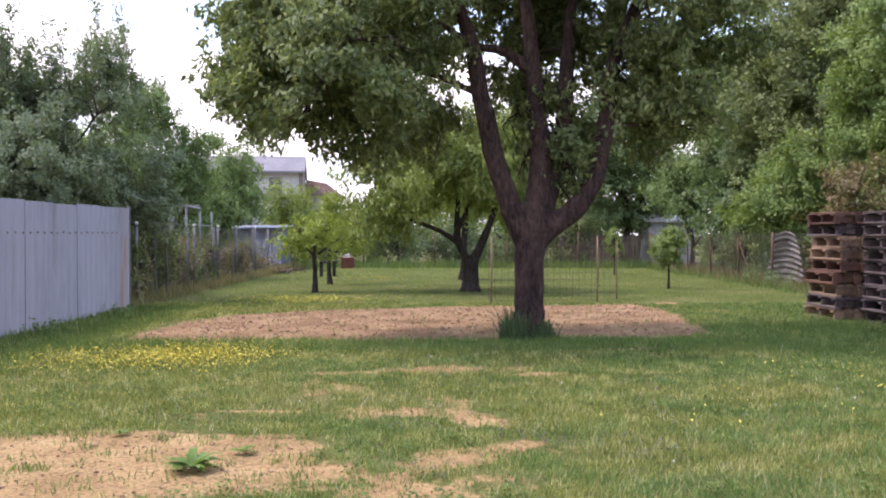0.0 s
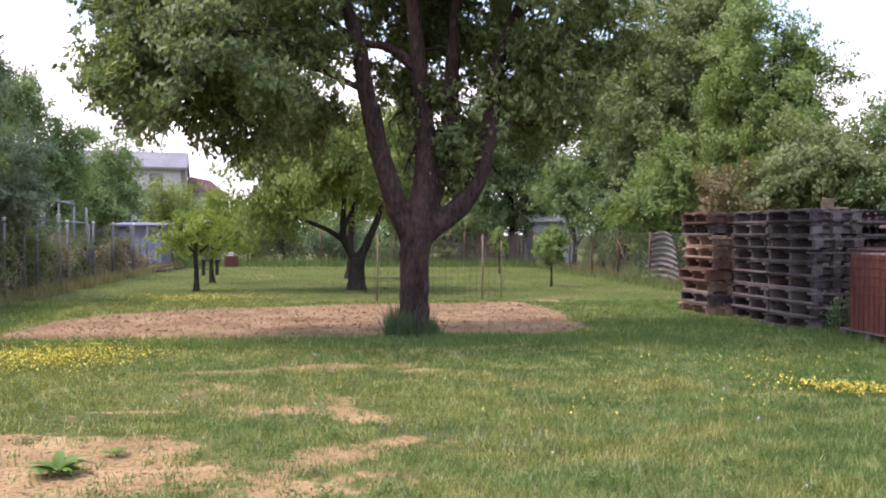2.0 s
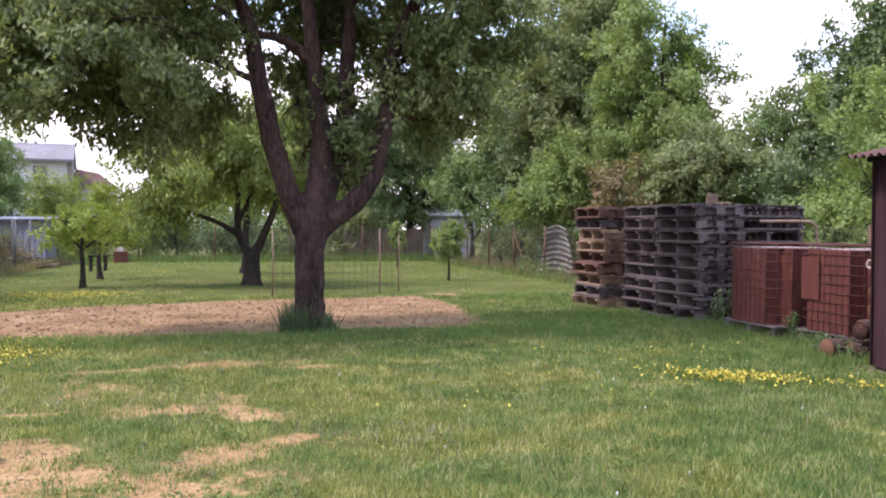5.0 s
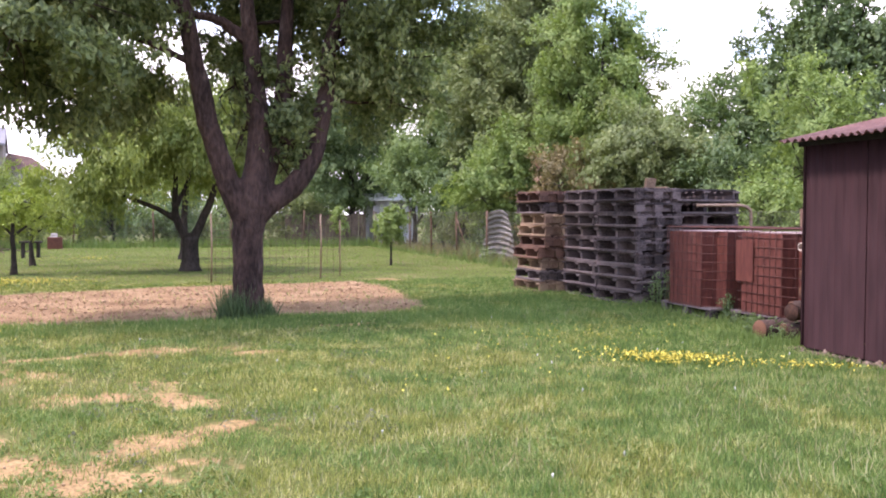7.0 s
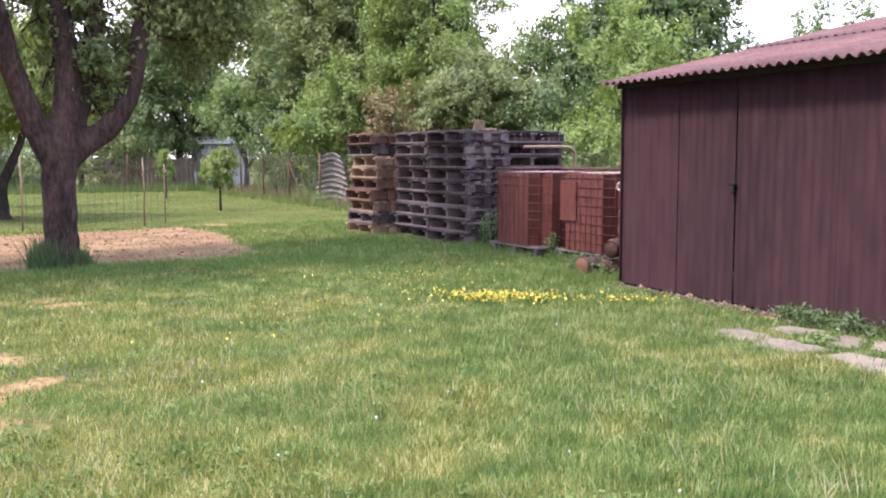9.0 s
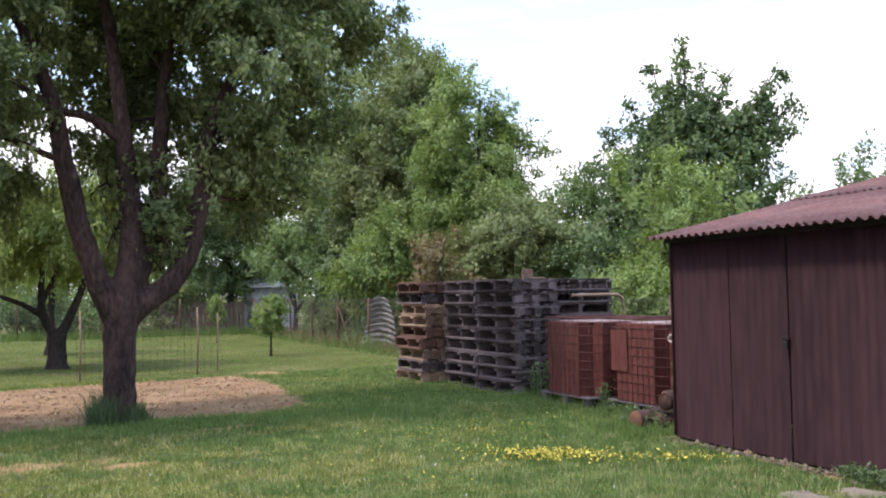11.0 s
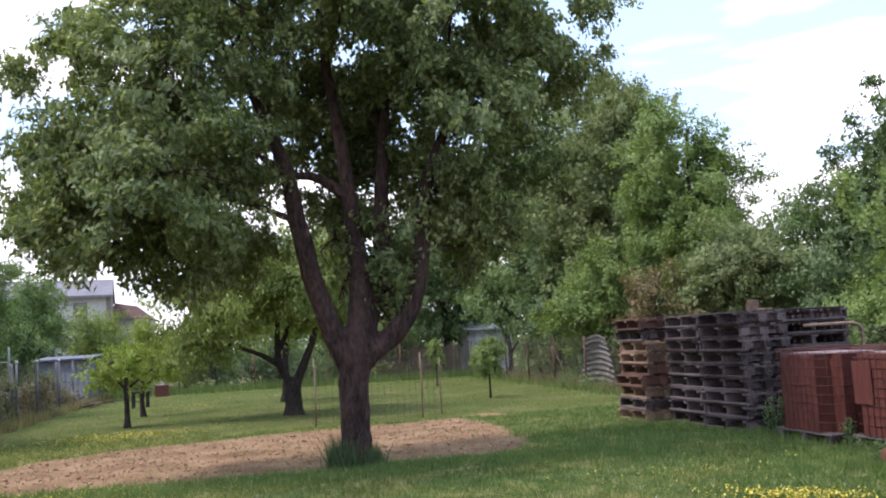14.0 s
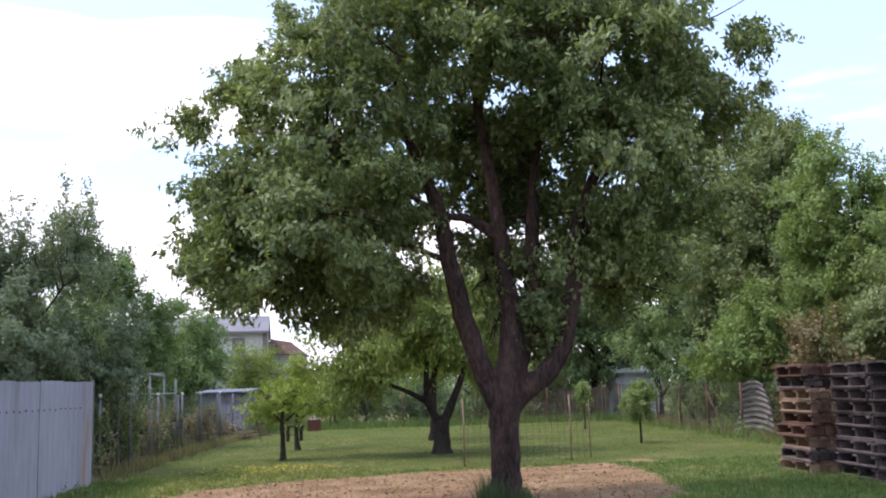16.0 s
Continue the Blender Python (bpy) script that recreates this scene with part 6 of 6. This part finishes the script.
def rubble():
    """Broken bits of brick, bark and stone along the foot of the shed."""
    rng = np.random.default_rng(19)
    n = 900
    y = rng.uniform(3.4, 7.55, n)
    x = 5.87 - np.abs(rng.normal(0, 0.075, n)) - 0.005
    r = np.abs(rng.normal(0, 0.011, n)) + 0.006
    base = np.array([(1, 0, 0), (-1, 0, 0), (0, 1, 0), (0, -1, 0), (0, 0, 0.8), (0, 0, -0.8)])
    co = base[None] * r[:, None, None] * rng.uniform(0.5, 1.5, (n, 6, 1)) + np.stack([x, y, ground_height(x, y) + r * 0.4], -1)[:, None]
    f = np.array([(0, 2, 4), (2, 1, 4), (1, 3, 4), (3, 0, 4), (2, 0, 5), (1, 2, 5), (3, 1, 5), (0, 3, 5)])
    tris = (np.arange(n)[:, None, None] * 6 + f).reshape(-1, 3)
    tagged(part_of("rubble", fast_mesh("rubble", co.reshape(-1, 3), tris), BARE_WOOD), "small brown bits of rubble along the shed's foot", "rubble", kind="stuff")


rubble()


def clover():
    """Low broad-leaved plants among the grass."""
    rng = np.random.default_rng(63)
    n = 4200
    y = 2.4 + 9.5 * rng.random(n) ** 1.2
    x = y * rng.uniform(-0.58, 1.0, n)
    k = (x < 5.0) & (fbm(x, y, 1.4, 87) + 0.07 * (1.2 - x) > 0.53) & (soil_value(x, y) < 0.75)
    x, y = x[k], y[k]
    c = np.stack([x, y, ground_height(x, y) + 0.018], -1)
    o = np.tile([[0, 0, 0.6]], (len(c), 1))
    me = fast_mesh("clover", *leaf_cloud(c, o, rng, 16, 0.024, 0.017, 0.06, 0.0))
    co = np.zeros(len(me.vertices) * 3, np.float32)
    me.vertices.foreach_get("co", co)
    co = co.reshape(-1, 3)
    co[:, 2] = np.clip(co[:, 2], 0.004, 0.06)
    me.vertices.foreach_set("co", co.ravel())
    tagged(part_of("clover", me, LEAF_CLOVER), "low clover and broad-leaved weeds in the lawn", "clover", kind="stuff")


clover()


def ground_ivy():
    """Patches of a low greyish-violet weed in the worn turf."""
    rng = np.random.default_rng(67)
    n = 480
    x, y = rng.uniform(-0.4, 2.0, n), rng.uniform(4.2, 9.4, n)
    k = (fbm(x, y, 1.9, 45) > 0.57) & (soil_value(x, y) < 0.7)
    x, y = x[k], y[k]
    c = np.stack([x, y, ground_height(x, y) + 0.02], -1)
    co, tr = leaf_cloud(c, np.tile([[0, 0, 0.7]], (len(c), 1)), rng, 12, 0.020, 0.014, 0.05, 0.0)
    co[:, 2] = np.clip(co[:, 2], 0.004, 0.06)
    tagged(part_of("ground_ivy", fast_mesh("ground_ivy", co, tr), LEAF_VIOLET), "low greyish-violet flowering weeds in worn turf", "weeds", kind="stuff")


ground_ivy()


def white_heads():
    """A few white seed heads and daisies scattered over the lawn."""
    rng = np.random.default_rng(68)
    n = 34
    y = 2.6 + 8.0 * rng.random(n)
    x = y * rng.uniform(-0.3, 1.1, n)
    k = (x < 5.6) & (soil_value(x, y) < 0.5)
    x, y = x[k], y[k]
    n = len(x)
    r = rng.uniform(0.004, 0.008, n)
    base = np.array([(1, 0, 0), (-1, 0, 0), (0, 1, 0), (0, -1, 0), (0, 0, 0.8), (0, 0, -3.5)])
    co = base[None] * r[:, None, None] + np.stack([x, y, rng.uniform(0.04, 0.08, n)], -1)[:, None]
    f = np.array([(0, 2, 4), (2, 1, 4), (1, 3, 4), (3, 0, 4), (2, 0, 5), (1, 2, 5), (3, 1, 5), (0, 3, 5)])
    tagged(part_of("white_flowers", fast_mesh("white_flowers", co.reshape(-1, 3), (np.arange(n)[:, None, None] * 6 + f).reshape(-1, 3)), WHITE_PLASTIC), "tiny white flower heads scattered in the lawn", "flowers", kind="stuff")


white_heads()


def weed_clump(x, y, r, h, seed, mat, n=26):
    rng = np.random.default_rng(seed)
    top = empty("weed_clump", (x, y, 0), "green leafy weeds growing beside stored things", "plant", "leafy weeds")
    C, O, S = [], [], []
    for _ in range(n):
        a, q = rng.random() * 6.28, r * math.sqrt(rng.random())
        hh = h * rng.uniform(0.5, 1.0)
        b = np.array([q * math.cos(a), q * math.sin(a), 0.0])
        e = b * 1.25 + [rng.normal(0, 0.04), rng.normal(0, 0.04), hh]
        S.append(tube_arrays([b, (b + e) / 2, e], [0.005, 0.004, 0.002], 4))
        for t in np.linspace(0.25, 1, max(3, int(hh / 0.07))):
            C.append(b + (e - b) * t)
            O.append([rng.normal(0, 0.6), rng.normal(0, 0.6), 0.3])
    part_of("stalk_work", fast_mesh("stalk_work", *merge(S)), GRASS_DEEP, top)["kind"] = "stuff"
    part_of("foliage", fast_mesh("foliage", *leaf_cloud(np.array(C), np.array(O), rng, 6, 0.045, 0.024, 0.045, 0.2)), mat, top)["kind"] = "stuff"


for k, (wx, wy, wr, wh) in enumerate(((6.55, 11.25, 0.14, 0.55), (6.85, 11.2, 0.15, 0.6), (6.60, 9.74, 0.03, 0.30), (6.1, 8.42, 0.16, 0.2), (6.0, 7.95, 0.14, 0.2), (6.5, 9.3, 0.15, 0.12),
                                      (5.79, 5.22, 0.07, 0.12), (5.78, 5.08, 0.09, 0.13), (5.79, 4.9, 0.09, 0.10), (5.80, 4.7, 0.08, 0.13), (5.79, 4.45, 0.09, 0.10), (5.80, 4.2, 0.08, 0.12), (5.79, 3.98, 0.1, 0.14), (5.8, 3.6, 0.1, 0.14), (5.27, 4.5, 0.09, 0.04),
                                      (-4.9, 14.0, 0.18, 0.25), (-5.1, 11.9, 0.2, 0.2), (8.25, 22.4, 0.28, 0.45), (8.15, 23.2, 0.25, 0.4), (8.1, 24.6, 0.25, 0.5), (8.3, 20.2, 0.25, 0.4))):
    weed_clump(wx, wy, wr, wh, 300 + k, LEAF_DARK if k < 14 else LEAF_MID, 12 if wr < 0.12 else 13)


def plank_screen():
    top = empty("plank_screen", (4.7, 37.4, 0), "dark brown board screen beyond the far fence", "fence")
    rng = random.Random(9)
    for k in range(22):
        p = part("plank", boxes(((k * 0.15, 0, 0), (k * 0.15 + 0.135, 0.025, 1.25 + rng.uniform(-0.05, 0.05))), bevel=0.004), BARE_WOOD, top)
    for z in (0.3, 0.95):
        part("rail", boxes(((0, 0.028, z), (3.3, 0.07, z + 0.08))), BARE_WOOD, top)


plank_screen()
